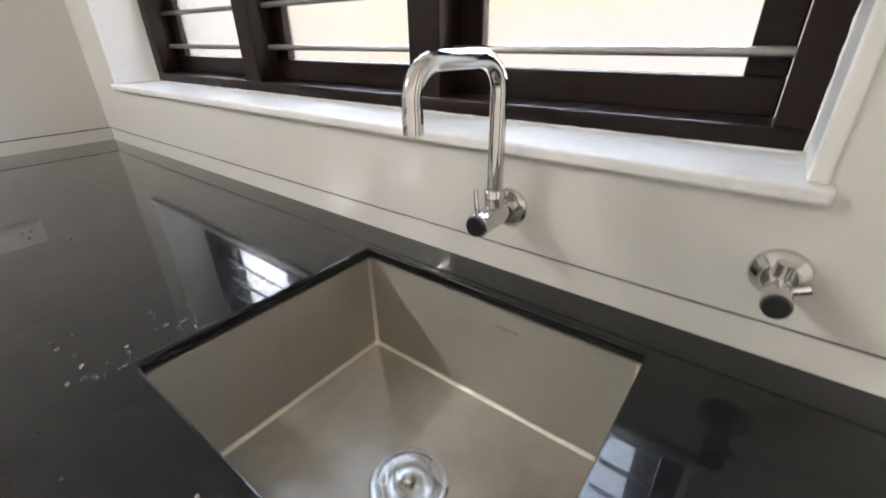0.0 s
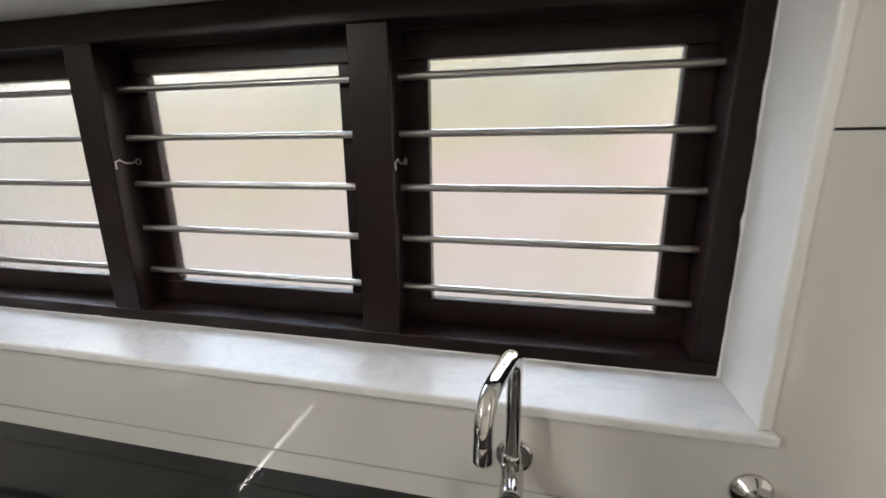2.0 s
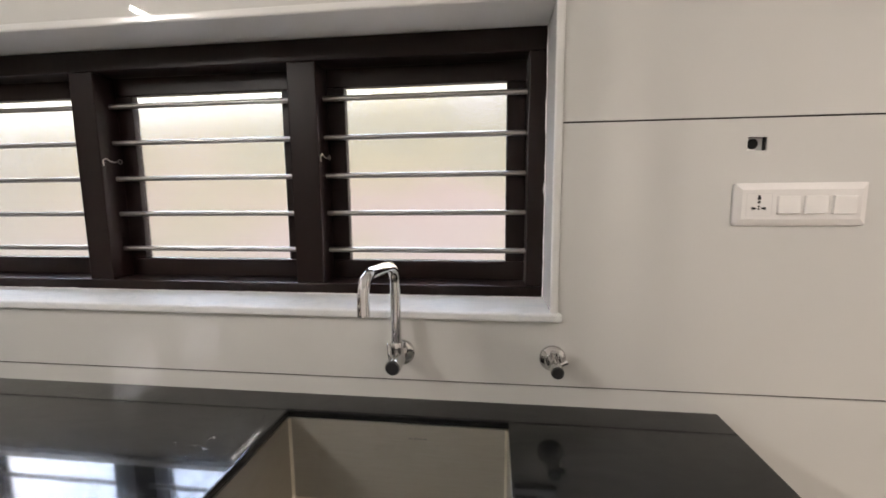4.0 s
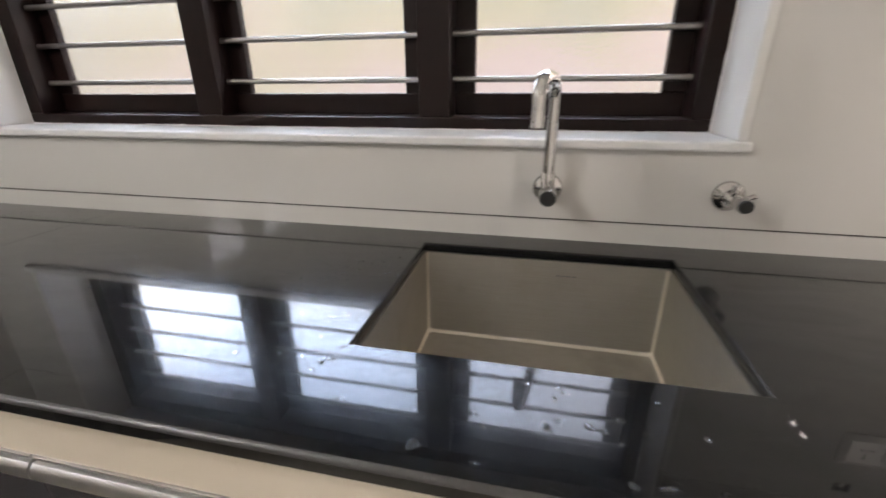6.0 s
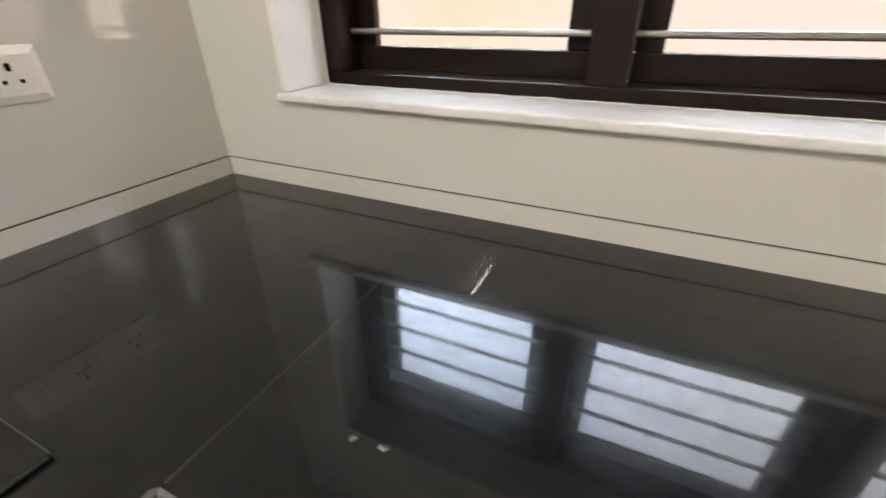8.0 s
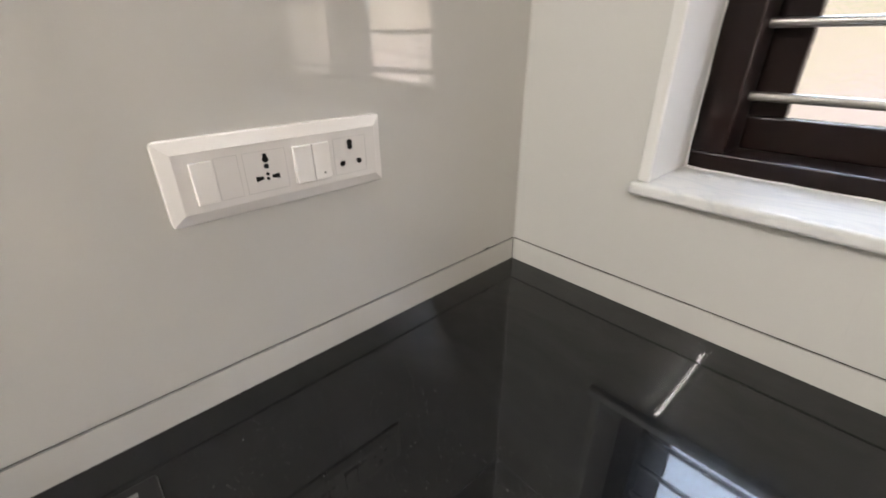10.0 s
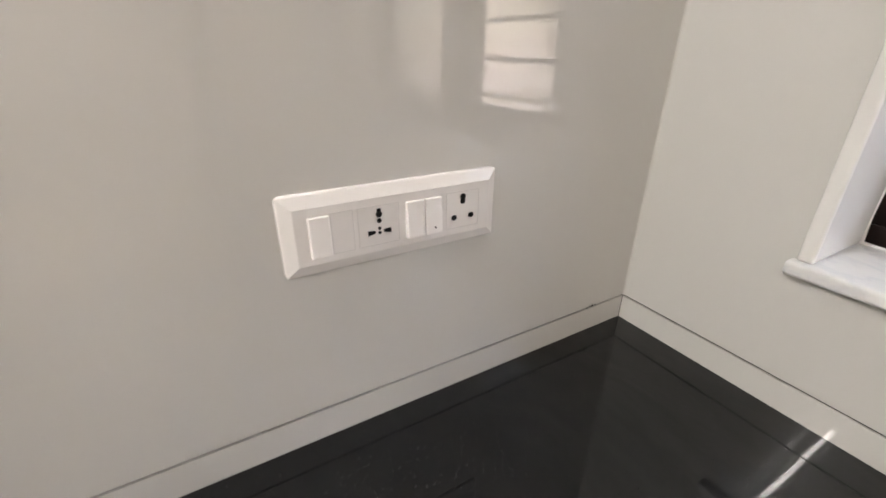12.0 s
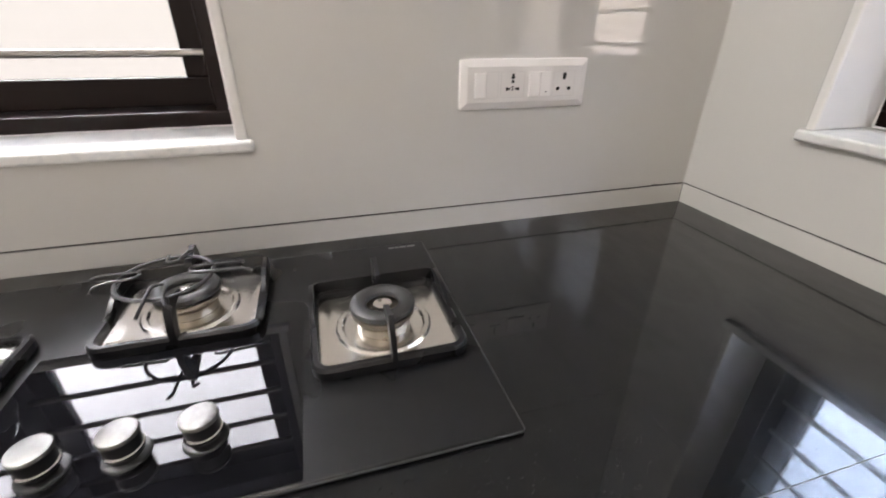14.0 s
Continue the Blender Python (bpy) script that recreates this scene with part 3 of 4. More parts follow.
# ---- tap ----
tap = thing("sink_tap", "chrome wall-mounted swan-neck sink tap with a small lever", "tap")
TX, TZ = 1.815, 0.977
part("wall_flange", lathe(bmesh.new(), [(0.0005, 0), (0.031, 0), (0.031, 0.004), (0.028, 0.008), (0.020, 0.010), (0.0005, 0.010)], to_y(TX, 0, TZ)), CHROME, tap)
part("body", lathe(bmesh.new(), [(0.0005, 0.009), (0.015, 0.009), (0.0152, 0.040), (0.0175, 0.042), (0.0178, 0.094), (0.0165, 0.097), (0.0005, 0.0972)], to_y(TX, 0, TZ)), CHROME, tap)
part("end_cap", lathe(bmesh.new(), [(0.0005, 0.097), (0.0152, 0.097), (0.0150, 0.1005), (0.0135, 0.102), (0.0005, 0.1022)], to_y(TX, 0, TZ)), BLACK, tap, "dark grey round end cap with a print")
part("lever", lathe(bmesh.new(), [(0.0005, 0.012), (0.0036, 0.013), (0.0036, 0.046), (0.0030, 0.048), (0.0005, 0.0485)], Matrix.Translation((TX - 0.008, -0.080, TZ)) @ Matrix.Rotation(radians(-6), 4, "Y"), 14), CHROME, tap)
part("collar", lathe(bmesh.new(), [(0.0005, 0.008), (0.0140, 0.010), (0.0140, 0.026), (0.0150, 0.027), (0.0150, 0.038), (0.0135, 0.041), (0.0005, 0.0412)], Matrix.Translation((TX - 0.002, -0.046, TZ)), 28), CHROME, tap)
spout = bmesh.new()
d = Vector((-0.028, -0.143, 0)).normalized()
base = Vector((TX - 0.002, -0.046, 0))
reach, zt, rad = 0.146, 1.196, 0.040
pts = [base + Vector((0, 0, TZ + 0.035)), base + Vector((0, 0, 1.08)), base + Vector((0, 0, zt - rad))]
for i in range(1, 9):
    a = radians(90 * i / 8)
    pts.append(base + d * (rad - rad * math.cos(a)) + Vector((0, 0, zt - rad + rad * math.sin(a))))
for i in range(0, 9):
    a = radians(90 * i / 8)
    pts.append(base + d * (reach - rad + rad * math.sin(a)) + Vector((0, 0, zt - rad + rad * math.cos(a))))
tip = base + d * reach
pts.append(tip + Vector((0, 0, 1.142)))
sweep(spout, pts, 0.0118, 24)
part("spout", spout, CHROME, tap)
part("aerator", lathe(bmesh.new(), [(0.0005, 1.118), (0.0100, 1.118), (0.0123, 1.119), (0.0124, 1.140), (0.0118, 1.143), (0.0005, 1.1432)], Matrix.Translation((tip.x, tip.y, 0)), 28), CHROME, tap)

# ---- angle valve ----
valve = thing("angle_valve", "chrome wall valve with a round flange and side lever", "valve")
VX, VZ = 2.165, 0.975
part("wall_flange", lathe(bmesh.new(), [(0.0005, 0), (0.0305, 0), (0.0305, 0.003), (0.028, 0.007), (0.021, 0.012), (0.017, 0.018), (0.0005, 0.018)], to_y(VX, 0, VZ)), CHROME, valve)
part("body", lathe(bmesh.new(), [(0.0005, 0.017), (0.0125, 0.017), (0.0125, 0.045), (0.0138, 0.048), (0.0142, 0.080), (0.0135, 0.083), (0.0005, 0.0832)], to_y(VX, 0, VZ)), CHROME, valve)
part("end_cap", lathe(bmesh.new(), [(0.0005, 0.083), (0.0128, 0.083), (0.0126, 0.0865), (0.0115, 0.088), (0.0005, 0.0882)], to_y(VX, 0, VZ)), BLACK, valve, "dark round end cap")
part("lever", lathe(bmesh.new(), [(0.0005, 0.010), (0.0050, 0.011), (0.0056, 0.028), (0.0046, 0.0275), (0.0005, 0.028)], Matrix.Translation((VX, -0.052, VZ)) @ Matrix.Rotation(radians(62), 4, "Y"), 14), CHROME, valve)
part("outlet", lathe(bmesh.new(), [(0.0005, -0.014), (0.0095, -0.014), (0.0095, -0.030), (0.0005, -0.030)], Matrix.Translation((VX, -0.034, VZ + 0.042)), 18), CHROME, valve)


# ---- switch plates ----
def plate_base(w, h, label, group):
    s = thing("switch_plate", label, "switch plate", group=group)
    bm = bmesh.new()
    loft(bm, [[(x * (w / 2 - i), -y, z * (h / 2 - j)) for x, z in ((-1, -1), (1, -1), (1, 1), (-1, 1))] for i, j, y in ((0, 0, 0), (0, 0, 0.0045), (0.0015, 0.0015, 0.006), (0.0125, 0.0125, 0.0108), (0.0140, 0.0135, 0.0112))])
    edges = [e for e in bm.edges if abs(e.verts[0].co.x - e.verts[1].co.x) < 1e-6 and abs(e.verts[0].co.z - e.verts[1].co.z) < 1e-6 and abs(e.verts[0].co.y - e.verts[1].co.y) > 0.003]
    bmesh.ops.bevel(bm, geom=edges, offset=0.006, segments=3, affect="EDGES", profile=0.5)
    part("plate", bm, PLASTIC, s, "", 12)
    return s


def rocker(s, x, w, h=0.046, tilt=3.0):
    bm = add_box(bmesh.new(), (-w / 2 + 0.0002, -0.005, -h / 2), (w / 2 - 0.0002, 0.004, h / 2), 0.0014)
    bmesh.ops.transform(bm, matrix=pose(x, -0.0106, -0.001, tilt), verts=bm.verts)
    return part("rocker_switch", bm, ROCKER, s, "white rocker switch")


def seam(s, x0, x1, z0, z1):
    bm = bmesh.new()
    t = 0.0005
    for lo, hi in (((x0, z0), (x0 + t, z1)), ((x1 - t, z0), (x1, z1)), ((x0 + t, z0), (x1 - t, z0 + t)), ((x0 + t, z1 - t), (x1 - t, z1))):
        add_box(bm, (lo[0], -0.0114, lo[1]), (hi[0], -0.0108, hi[1]))
    part("module_joint", bm, HAIRLINE, s, "hairline joint round a module")


def holes(s, x, kind):
    bm = bmesh.new()

    def slot(cx, cz, w, h):
        add_box(bm, (x + cx - w / 2, -0.0119, cz - h / 2), (x + cx + w / 2, -0.0105, cz + h / 2), 0.0003, 1)

    def pin(cx, cz, r):
        lathe(bm, [(0.0002, 0.0105), (r, 0.0105), (r, 0.0119), (0.0002, 0.0119)], to_y(x + cx, 0, cz), 14)
    if kind == "universal":
        pin(0, 0.0125, 0.0036)
        slot(0, 0.0165, 0.0044, 0.005)
        pin(0, 0.0050, 0.0028)
        for side in (-1, 1):
            blade = [(x + side * u, v) for u, v in ((0.0048, -0.0062), (0.0135, -0.0050), (0.0135, -0.0112), (0.0048, -0.0092))]
            loft(bm, [[(u, d, v) for u, v in blade] for d in (-0.0119, -0.0105)])
        pin(0, -0.0040, 0.0019)
        pin(0, -0.0092, 0.0019)
    else:
        pin(0, 0.0155, 0.0040)
        pin(0, 0.0100, 0.0036)
        slot(0, 0.0128, 0.0060, 0.005)
        for side in (-1, 1):
            pin(side * 0.0125, -0.0098, 0.0034)
            slot(side * 0.0108, -0.0093, 0.0046, 0.0052)
    part("socket_holes", bm, SLOT, s, "dark socket openings")


west_plate = plate_base(0.264, 0.0895, "white switch plate with three rockers and two sockets", "wall switch plates")
rocker(west_plate, -0.0935, 0.0225, 0.0445, -4)
seam(west_plate, -0.081, -0.057, -0.0235, 0.0225)
holes(west_plate, -0.0277, "universal")
seam(west_plate, -0.052, -0.004, -0.0235, 0.0225)
rocker(west_plate, 0.0160, 0.0228, 0.0445, -3)
rocker(west_plate, 0.0391, 0.0228, 0.0445, -3.6)
holes(west_plate, 0.0808, "round")
seam(west_plate, 0.0575, 0.1040, -0.0235, 0.0225)
bm = bmesh.new()
lathe(bm, [(0.0002, 0.0160), (0.0012, 0.0160), (0.0010, 0.0176), (0.0002, 0.0177)], to_y(0.0403, 0, -0.0145), 10)
part("indicator", bm, SLOT, west_plate, "tiny dark indicator dot")
west_plate.matrix_basis = pose(0, -0.4543, 1.1465, 0, 0, 90)

north_plate = plate_base(0.249, 0.0875, "white switch plate with one socket and three rockers", "wall switch plates")
holes(north_plate, -0.0785, "universal")
seam(north_plate, -0.102, -0.054, -0.0235, 0.0225)
for k, (x, w) in enumerate(((-0.0235, 0.0425), (0.0275, 0.0415), (0.0790, 0.0430))):
    rocker(north_plate, x, w, 0.0365, -5 if k < 2 else 3)
north_plate.matrix_basis = pose(2.645, 0, 1.322)


# ---- base cabinets ----
def cabinet(m, w, label):
    """Unit of width w along local x, front towards -y; the fascia above, a long handle rail, a charcoal front."""
    c = thing("base_cabinet", label, "cabinet", group="base cabinets")
    carcass = bmesh.new()
    add_box(carcass, (0.001, -0.585, 0.10), (w - 0.001, -0.02, 0.118))
    add_box(carcass, (0.001, -0.032, 0.119), (w - 0.001, -0.02, 0.60))
    for x in (0.001, w - 0.019):
        add_box(carcass, (x, -0.585, 0.119), (x + 0.018, -0.033, 0.60))
    add_box(carcass, (0.001, -0.585, 0.60), (w - 0.001, -0.565, TOP - 0.0215))
    part("body", carcass, CREAM, c)
    box_part("fascia", (-0.00098, -0.630, 0.734), (w + 0.00098, -0.586, TOP - 0.0215), CREAM, c, 0, "cream glossy fascia strip")
    box_part("drawer_front", (0.0015, -0.630, 0.42), (w - 0.0015, -0.586, 0.693), GREY, c, 0.0015, "charcoal glossy drawer front")
    box_part("drawer_front", (0.0015, -0.630, 0.11), (w - 0.0015, -0.586, 0.416), GREY, c, 0.0015, "charcoal glossy drawer front")
    bm = bmesh.new()
    prof = [(-0.588, 0.694), (-0.632, 0.694), (-0.640, 0.698), (-0.642, 0.705), (-0.640, 0.717), (-0.635, 0.7225), (-0.626, 0.7235), (-0.626, 0.7285), (-0.633, 0.7290), (-0.633, 0.7325), (-0.588, 0.7325)]
    loft(bm, [[(x, y, z) for y, z in prof] for x in (0.0015, w - 0.0015)])
    part("handle_rail", bm, ALU, c, "polished aluminium handle rail")
    c.matrix_basis = m
    return c


post = bmesh.new()
add_box(post, (0.597, -0.630, 0.0), (0.658, -0.610, TOP - 0.0215), 0.001)
add_box(post, (0.596, -0.658, 0.0), (0.615, -0.6305, TOP - 0.0215), 0.001)
part("corner_post", post, CREAM)
tagged(bpy.data.objects["corner_post"], "cream glossy corner filler panel under the worktop", "filler panel")
LABEL = "base cabinet with cream fascia, charcoal drawers and aluminium rail"
cabinet(pose(0.660, 0, 0), 0.5025, LABEL)
cabinet(pose(1.1645, 0, 0), 0.4005, LABEL)
cabinet(pose(1.567, 0, 0), 0.508, LABEL)
cabinet(pose(2.077, 0, 0), 0.445, LABEL)
# cabinets below the hob run
west_unit = cabinet(pose(-0.015, -1.138, 0, 0, 0, 90), 0.478, LABEL)
for k in range(1, 5):
    copy_thing(west_unit, pose(-0.015, -1.138 - 0.48 * k, 0, 0, 0, 90))

# ---- dark door post beside the worktop's end ----
door = thing("door_1", "dark brown polished wooden door post beside the worktop", "door frame", (0, 0, 0), kind="structure")
box_part("post", (2.530, -0.585, 0.0), (2.612, -0.440, 2.10), WOOD, door, 0.003)
box_part("strike_plate", (2.5285, -0.560, 0.985), (2.5302, -0.535, 1.105), BAR_STEEL, door, 0.0004, "satin steel strike plate")


# ---- gas hob ----
hob = thing("gas_hob", "black glass gas hob with steel burner pans and chrome-topped knobs", "hob")
HZ = 0.868
part("glass_top", slab((0.064, 0.524), (-1.435, -0.677), [], TOP + 0.0005, HZ, "z", 0.0022), HOB_MATT, hob, "matt black glass plate")
# thin strips added for the highlight along the plate's north and east edges
bm = bmesh.new()
add_box(bm, (0.068, -0.6772, TOP + 0.0035), (0.522, -0.6764, HZ - 0.0012))
add_box(bm, (0.5233, -1.431, TOP + 0.0035), (0.5246, -0.680, HZ - 0.0020))
part("edge_light_strips", bm, EDGE_LIGHT, hob, "pale strips painted as light caught on the glass edge")
part("control_panel", slab((0.268, 0.5205), (-1.213, -0.899), [], HZ - 0.001, HZ + 0.0008, "z"), HOB_GLOSS, hob, "mirror-gloss black control panel")
bm = bmesh.new()
for i, (a, b) in enumerate(((-0.745, -0.735), (-0.733, -0.726), (-0.724, -0.712), (-0.710, -0.695))):
    add_box(bm, (0.0765, a, HZ), (0.0825, b, HZ + 0.0004))
part("printed_mark", bm, BAR_GREY, hob, "small grey maker mark as plain bars")


def square(cx, cy, a, b, r, z, n=5):
    return rounded(cx - a, cx + a, cy - b, cy + b, r, z, n)


def burner(cx, cy, hx, hy, cap_r, fins, raised=True, half=0.0034):
    """Drip pan, burner and pan support at one place; fins: directions of the support's arms."""
    pan = bmesh.new()
    loft(pan, [square(cx, cy, hx - 0.002, hy - 0.002, 0.020, HZ), square(cx, cy, hx - 0.003, hy - 0.003, 0.020, HZ + 0.006), square(cx, cy, hx - 0.012, hy - 0.012, 0.018, HZ + 0.007), square(cx, cy, hx - 0.020, hy - 0.020, 0.016, HZ + 0.003), square(cx, cy, 0.066, 0.066, 0.064, HZ + 0.003), square(cx, cy, 0.063, 0.063, 0.061, HZ + 0.0065), square(cx, cy, 0.057, 0.057, 0.055, HZ + 0.0068), square(cx, cy, 0.054, 0.054, 0.052, HZ + 0.003), square(cx, cy, 0.040, 0.040, 0.039, HZ + 0.0035)])
    p = part("burner_pan", pan, PAN_STEEL, hob, "pressed stainless steel drip pan")
    at = Matrix.Translation((cx, cy, HZ))
    body = bmesh.new()
    lathe(body, [(0.036, 0.004), (0.036, 0.016), (0.033, 0.018), (0.033, 0.021), (cap_r - 0.003, 0.023), (cap_r - 0.001, 0.026), (cap_r - 0.002, 0.030), (0.020, 0.030)], at, 36)
    part("burner_body", body, BRASS, hob, "tarnished alloy burner body")
    ring = bmesh.new()
    rm, rr = cap_r - 0.011, 0.0115
    rings = []
    for i in range(36):
        a = 2 * math.pi * i / 36
        rings.append([(cx + (rm + rr * math.cos(b)) * math.cos(a), cy + (rm + rr * math.cos(b)) * math.sin(a), HZ + 0.037 + 0.0078 * math.sin(b)) for b in [2 * math.pi * k / 12 for k in range(12)]])
    loft(ring, rings, False, True)
    part("burner_cap", ring, CAP, hob, "dark enamelled burner ring")
    inner = bmesh.new()
    lathe(inner, [(0.013, 0.026), (0.014, 0.035), (0.0125, 0.038), (0.006, 0.039), (0.0005, 0.0392)], at, 24)
    part("burner_core", inner, PAN_STEEL, hob, "bright inner burner cap")
    # pan support: rounded square frame with upstanding arms
    sup = bmesh.new()
    loft(sup, [square(cx, cy, hx - 0.006, hy - 0.006, 0.016, HZ + 0.0065), square(cx, cy, hx + 0.003, hy + 0.004, 0.022, HZ + 0.001), square(cx, cy, hx + 0.004, hy + 0.005, 0.023, HZ + 0.013), square(cx, cy, hx + 0.001, hy + 0.002, 0.020, HZ + 0.0175), square(cx, cy, hx - 0.005, hy - 0.004, 0.016, HZ + 0.0175), square(cx, cy, hx - 0.007, hy - 0.006, 0.015, HZ + 0.0145)], False, True)
    s = part("pan_support", sup, IRON, hob, "black iron pan support frame")
    if raised:
        for side in (-1, 1):
            web = bmesh.new()
            y = cy + side * (hy + 0.001)
            prof = [(-hx + 0.004, 0.012), (hx * 0.10, 0.012), (hx * 0.05, 0.018), (-hx * 0.35, 0.033), (-hx + 0.012, 0.036), (-hx + 0.003, 0.031)]
            loft(web, [[(cx + u, y + w, HZ + h) for u, h in prof] for w in (-0.003, 0.003)])
            part("web", web, IRON, s)
        back = bmesh.new()
        prof = [(-hy + 0.003, 0.012), (-hy + 0.003, 0.031), (-hy + 0.010, 0.0345), (hy - 0.010, 0.0345), (hy - 0.003, 0.031), (hy - 0.003, 0.012)]
        loft(back, [[(cx - hx + 0.001 + w, cy + u, HZ + h) for u, h in prof] for w in (-0.003, 0.003)])
        part("back_rail", back, IRON, s)
    for ang in fins:
        ca, sa = math.cos(radians(ang)), math.sin(radians(ang))
        dist = (hx if abs(ca) > 0.7 else hy)
        arm = bmesh.new()
        prof = [(dist + 0.004, 0.008), (dist + 0.006, 0.026), (dist - 0.006, 0.062), (dist - 0.011, 0.071), (dist - 0.018, 0.068), (dist - 0.050, 0.060), (dist - 0.052, 0.054), (dist - 0.022, 0.050), (dist - 0.010, 0.024), (dist - 0.008, 0.008)]
        loft(arm, [[(cx + ca * u - sa * w, cy + sa * u + ca * w, HZ + h) for u, h in prof] for w in (-half, half)])
        part("arm", arm, IRON, s, "upstanding iron support arm")


burner(0.311, -0.791, 0.087, 0.093, 0.044, (0, 180))
burner(0.198, -1.056, 0.086, 0.100, 0.045, (0, 180), True, 0.0048)
burner(0.311, -1.325, 0.087, 0.093, 0.041, (0, 90, 180, 270), False)

KNOBS = [(0.446, -0.993 - 0.0690 * k) for k in range(4)]
for kx, ky in KNOBS:
    at = Matrix.Translation((kx, ky, HZ + 0.0012))
    k = part("knob", lathe(bmesh.new(), [(0.0005, 0.004), (0.0150, 0.004), (0.0155, 0.010), (0.0165, 0.013), (0.0172, 0.027), (0.0165, 0.0275), (0.0005, 0.0275)], at, 30), BLACK, hob, "black knob")
    part("knob_top", lathe(bmesh.new(), [(0.0178, 0.0275), (0.0182, 0.029), (0.0172, 0.0318), (0.0150, 0.0325), (0.0005, 0.0322)], at, 30), SPUN, k, "spun satin metal top")
    part("knob_ring", lathe(bmesh.new(), [(0.0166, 0.0085), (0.0178, 0.010), (0.0178, 0.0125), (0.0166, 0.0135), (0.012, 0.0132), (0.012, 0.0088)], at, 30), CHROME, k, "bright metal ring")
    part("knob_bezel", lathe(bmesh.new(), [(0.0005, 0), (0.0215, 0), (0.0205, 0.002), (0.016, 0.004), (0.0005, 0.0041)], at, 30), BLACK, k, "round base collar")

# loose wire stand lying on the middle burner
stand = thing("wire_stand", "grey bent-wire pot ring resting on the burner support", "wire stand")
cx, cy, cz = 0.211, -1.071, HZ + 0.0670
bm = bmesh.new()
sweep(bm, [(cx + 0.0590 * math.cos(a), cy + 0.0590 * math.sin(a), cz) for a in [2 * math.pi * i / 40 for i in range(40)]], 0.0026, 8, True)
part("ring", bm, WIRE, stand)
for ang, reach in ((4, 0.094), (93, 0.110), (178, 0.080), (266, 0.098)):
    ca, sa = math.cos(radians(ang)), math.sin(radians(ang))
    loop = []
    for u, w, h in ((reach, -0.015, -0.002), (reach - 0.012, -0.012, 0.003), (0.044, -0.010, 0.0055), (0.034, -0.008, 0.006), (0.030, 0, 0.006), (0.034, 0.007, 0.006), (0.044, 0.008, 0.0055), (reach - 0.030, 0.009, 0.004), (reach - 0.016, 0.013, 0.001), (reach - 0.014, 0.020, -0.004)):
        loop.append((cx + ca * u - sa * w, cy + sa * u + ca * w, cz + h))
    bm = bmesh.new()
    sweep(bm, loop, 0.0022, 8)
    part("wire_loop", bm, WIRE, stand, "bent hairpin wire")

# ---- water on the worktop and small scraps ----
random.seed(7)
drops = bmesh.new()


def drop(x, y, r, h):
    seg = 10
    st = random.uniform(1.0, 1.9)
    tw = random.uniform(0, math.pi)
    wob = [random.uniform(0.75, 1.2) for _ in range(seg)]
    rings = []
    for f, g in ((1.0, 0.0), (0.93, 0.45), (0.70, 0.85), (0.25, 1.0)):
        ring = []
        for i in range(seg):
            a = 2 * math.pi * i / seg
            px, py = r * st * math.cos(a) * wob[i] * f, r * math.sin(a) * wob[i] * f
            ring.append((x + px * math.cos(tw) - py * math.sin(tw), y + px * math.sin(tw) + py * math.cos(tw), TOP + 0.0001 + h * g))
        rings.append(ring)
    loft(drops, rings)


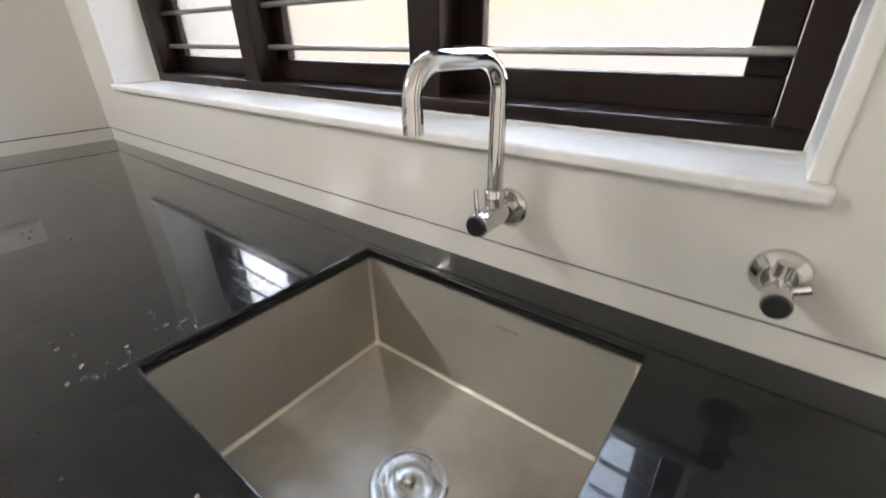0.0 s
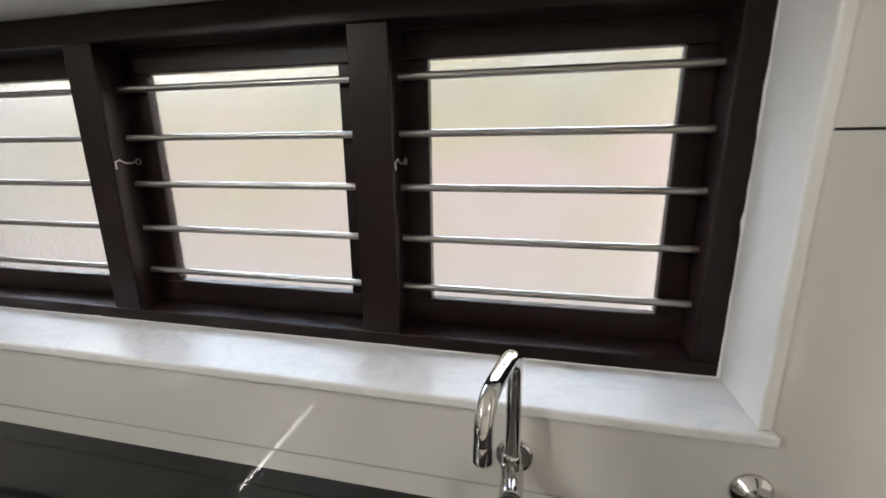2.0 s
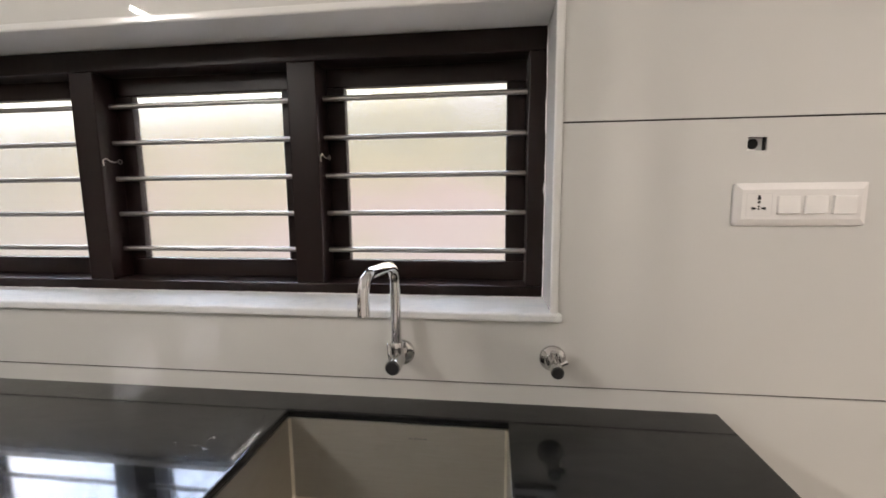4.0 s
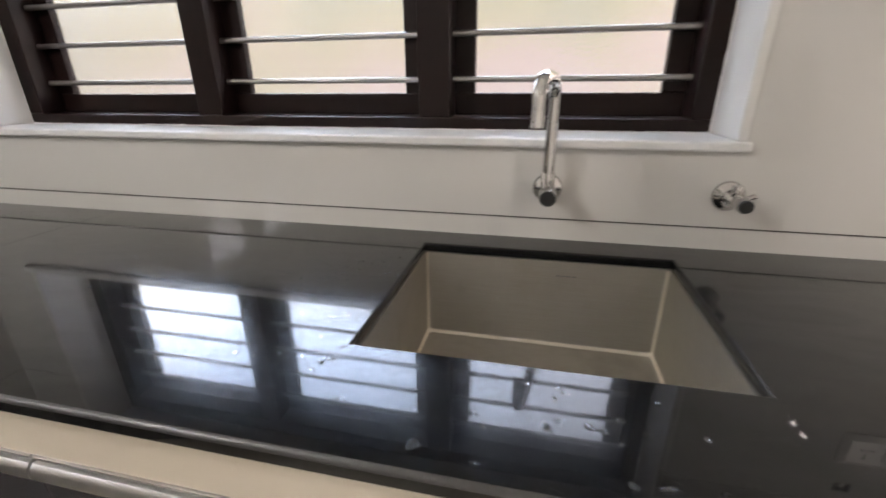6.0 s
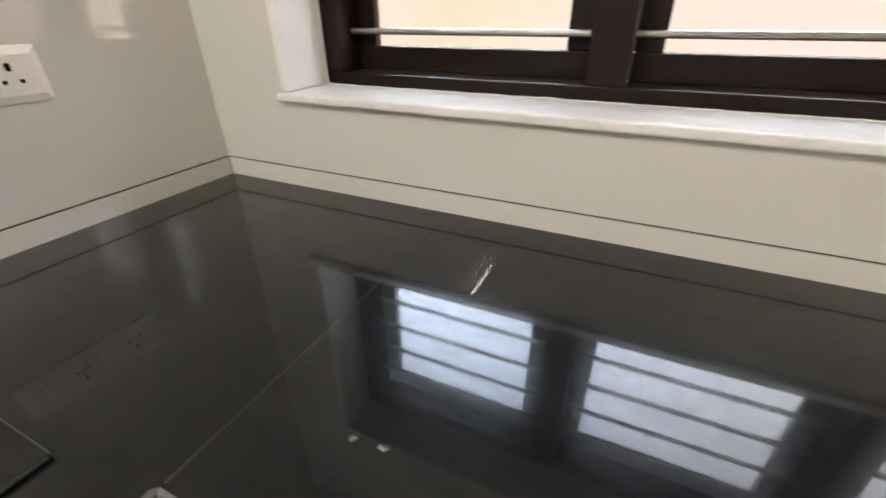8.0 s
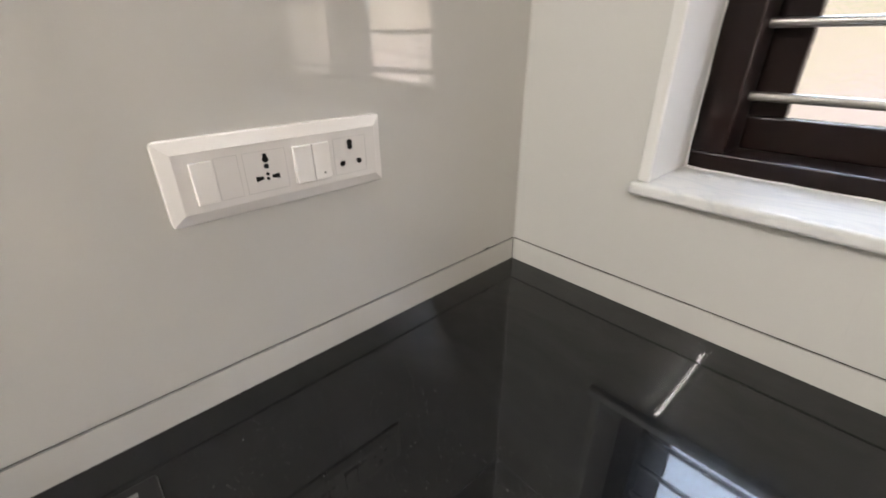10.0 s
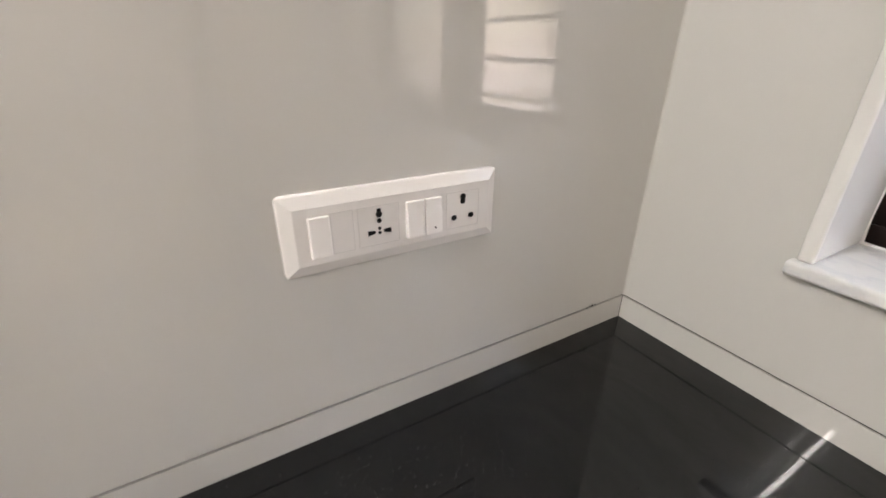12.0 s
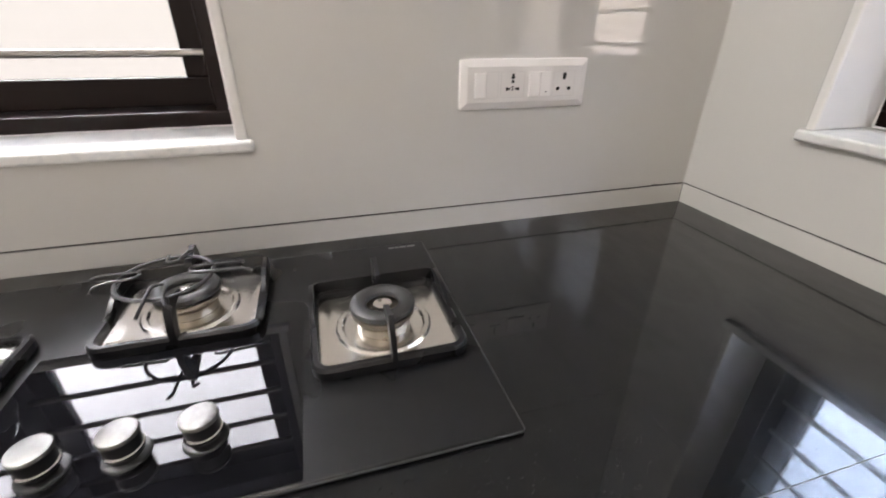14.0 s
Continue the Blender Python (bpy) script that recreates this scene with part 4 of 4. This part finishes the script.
for px, py, spread, count in ((1.50, -0.40, 0.035, 20), (1.54, -0.50, 0.03, 14), (1.49, -0.26, 0.035, 22), (1.50, -0.17, 0.03, 5), (1.40, -0.28, 0.04, 8), (1.46, -0.53, 0.04, 8), (1.44, -0.15, 0.05, 2)):
    for _ in range(count):
        drop(min(1.555, random.gauss(px, spread)), random.gauss(py, spread), random.choice((0.0008, 0.0011, 0.0015, 0.0020, 0.0030) if py < -0.3 else (0.0007, 0.0009, 0.0012, 0.0016)) * random.uniform(0.8, 1.2), random.uniform(0.0006, 0.0014))
for _ in range(22):
    drop(random.uniform(1.57, 1.98), random.uniform(-0.635, -0.486), random.uniform(0.0012, 0.0046), random.uniform(0.0006, 0.0014))
drop(1.04, -0.41, 0.003, 0.001)
tagged(part("water_drops", drops, WATER), "scattered water drops on the granite beside the sink", "water drops", kind="stuff")

for (x, y, r) in ((0.775, -0.540, 0.0030), (0.808, -0.535, 0.0042)):
    bm = bmesh.new()
    lathe(bm, [(0.0004, 0), (r, 0), (r * 0.9, 0.0012), (0.0004, 0.0016)], Matrix.Translation((x, y, TOP + 0.0002)), 9)
    for v in bm.verts:
        v.co.x += random.uniform(-0.002, 0.002)
        v.co.y += random.uniform(-0.002, 0.002)
    tagged(part("paper_scrap", bm, SCRAP), "tiny pale scrap lying on the granite", "scrap", group="scraps")


# ---- wall tiles, last: 600 x 1200 plates with dark open joints between rows ----
Z_ROWS = [(0.0, 0.3138), (0.3170, 0.9051), (0.9089, 1.4952), (1.4988, 2.0854), (2.0886, CEIL)]
J = 0.00002


def tile_runs(lo, hi, start, width):
    xs = [lo]
    x = start
    while x < hi - 0.02:
        if x > lo + 0.02:
            xs.append(x)
        x += width
    return list(zip(xs, xs[1:] + [hi]))


for z0, z1 in Z_ROWS:
    for a, b in tile_runs(0.0008, ROOM_X, 1.7175 - 1.2, 1.2):
        holes_here = [h for h in (WIN_N, BOX_HOLE) if h[0] < b and h[1] > a and h[2] < z1 and h[3] > z0]
        if any(h[0] <= a and h[1] >= b and h[2] <= z0 and h[3] >= z1 for h in holes_here):
            continue
        part("tile", slab((a + J, b - J), (z0, z1), holes_here, 0.0, 0.0085, "y"), TILE, wall_north)
    for a, b in tile_runs(ROOM_Y, -0.0008, -0.0008 - 1.2 * 3, 1.2):
        holes_here = [h for h in (WIN_W,) if h[0] < b and h[1] > a and h[2] < z1 and h[3] > z0]
        if any(h[0] <= a and h[1] >= b and h[2] <= z0 and h[3] >= z1 for h in holes_here):
            continue
        part("tile", slab((a + J, b - J), (z0, z1), holes_here, -0.0085, 0.0, "x"), TILE, wall_west)
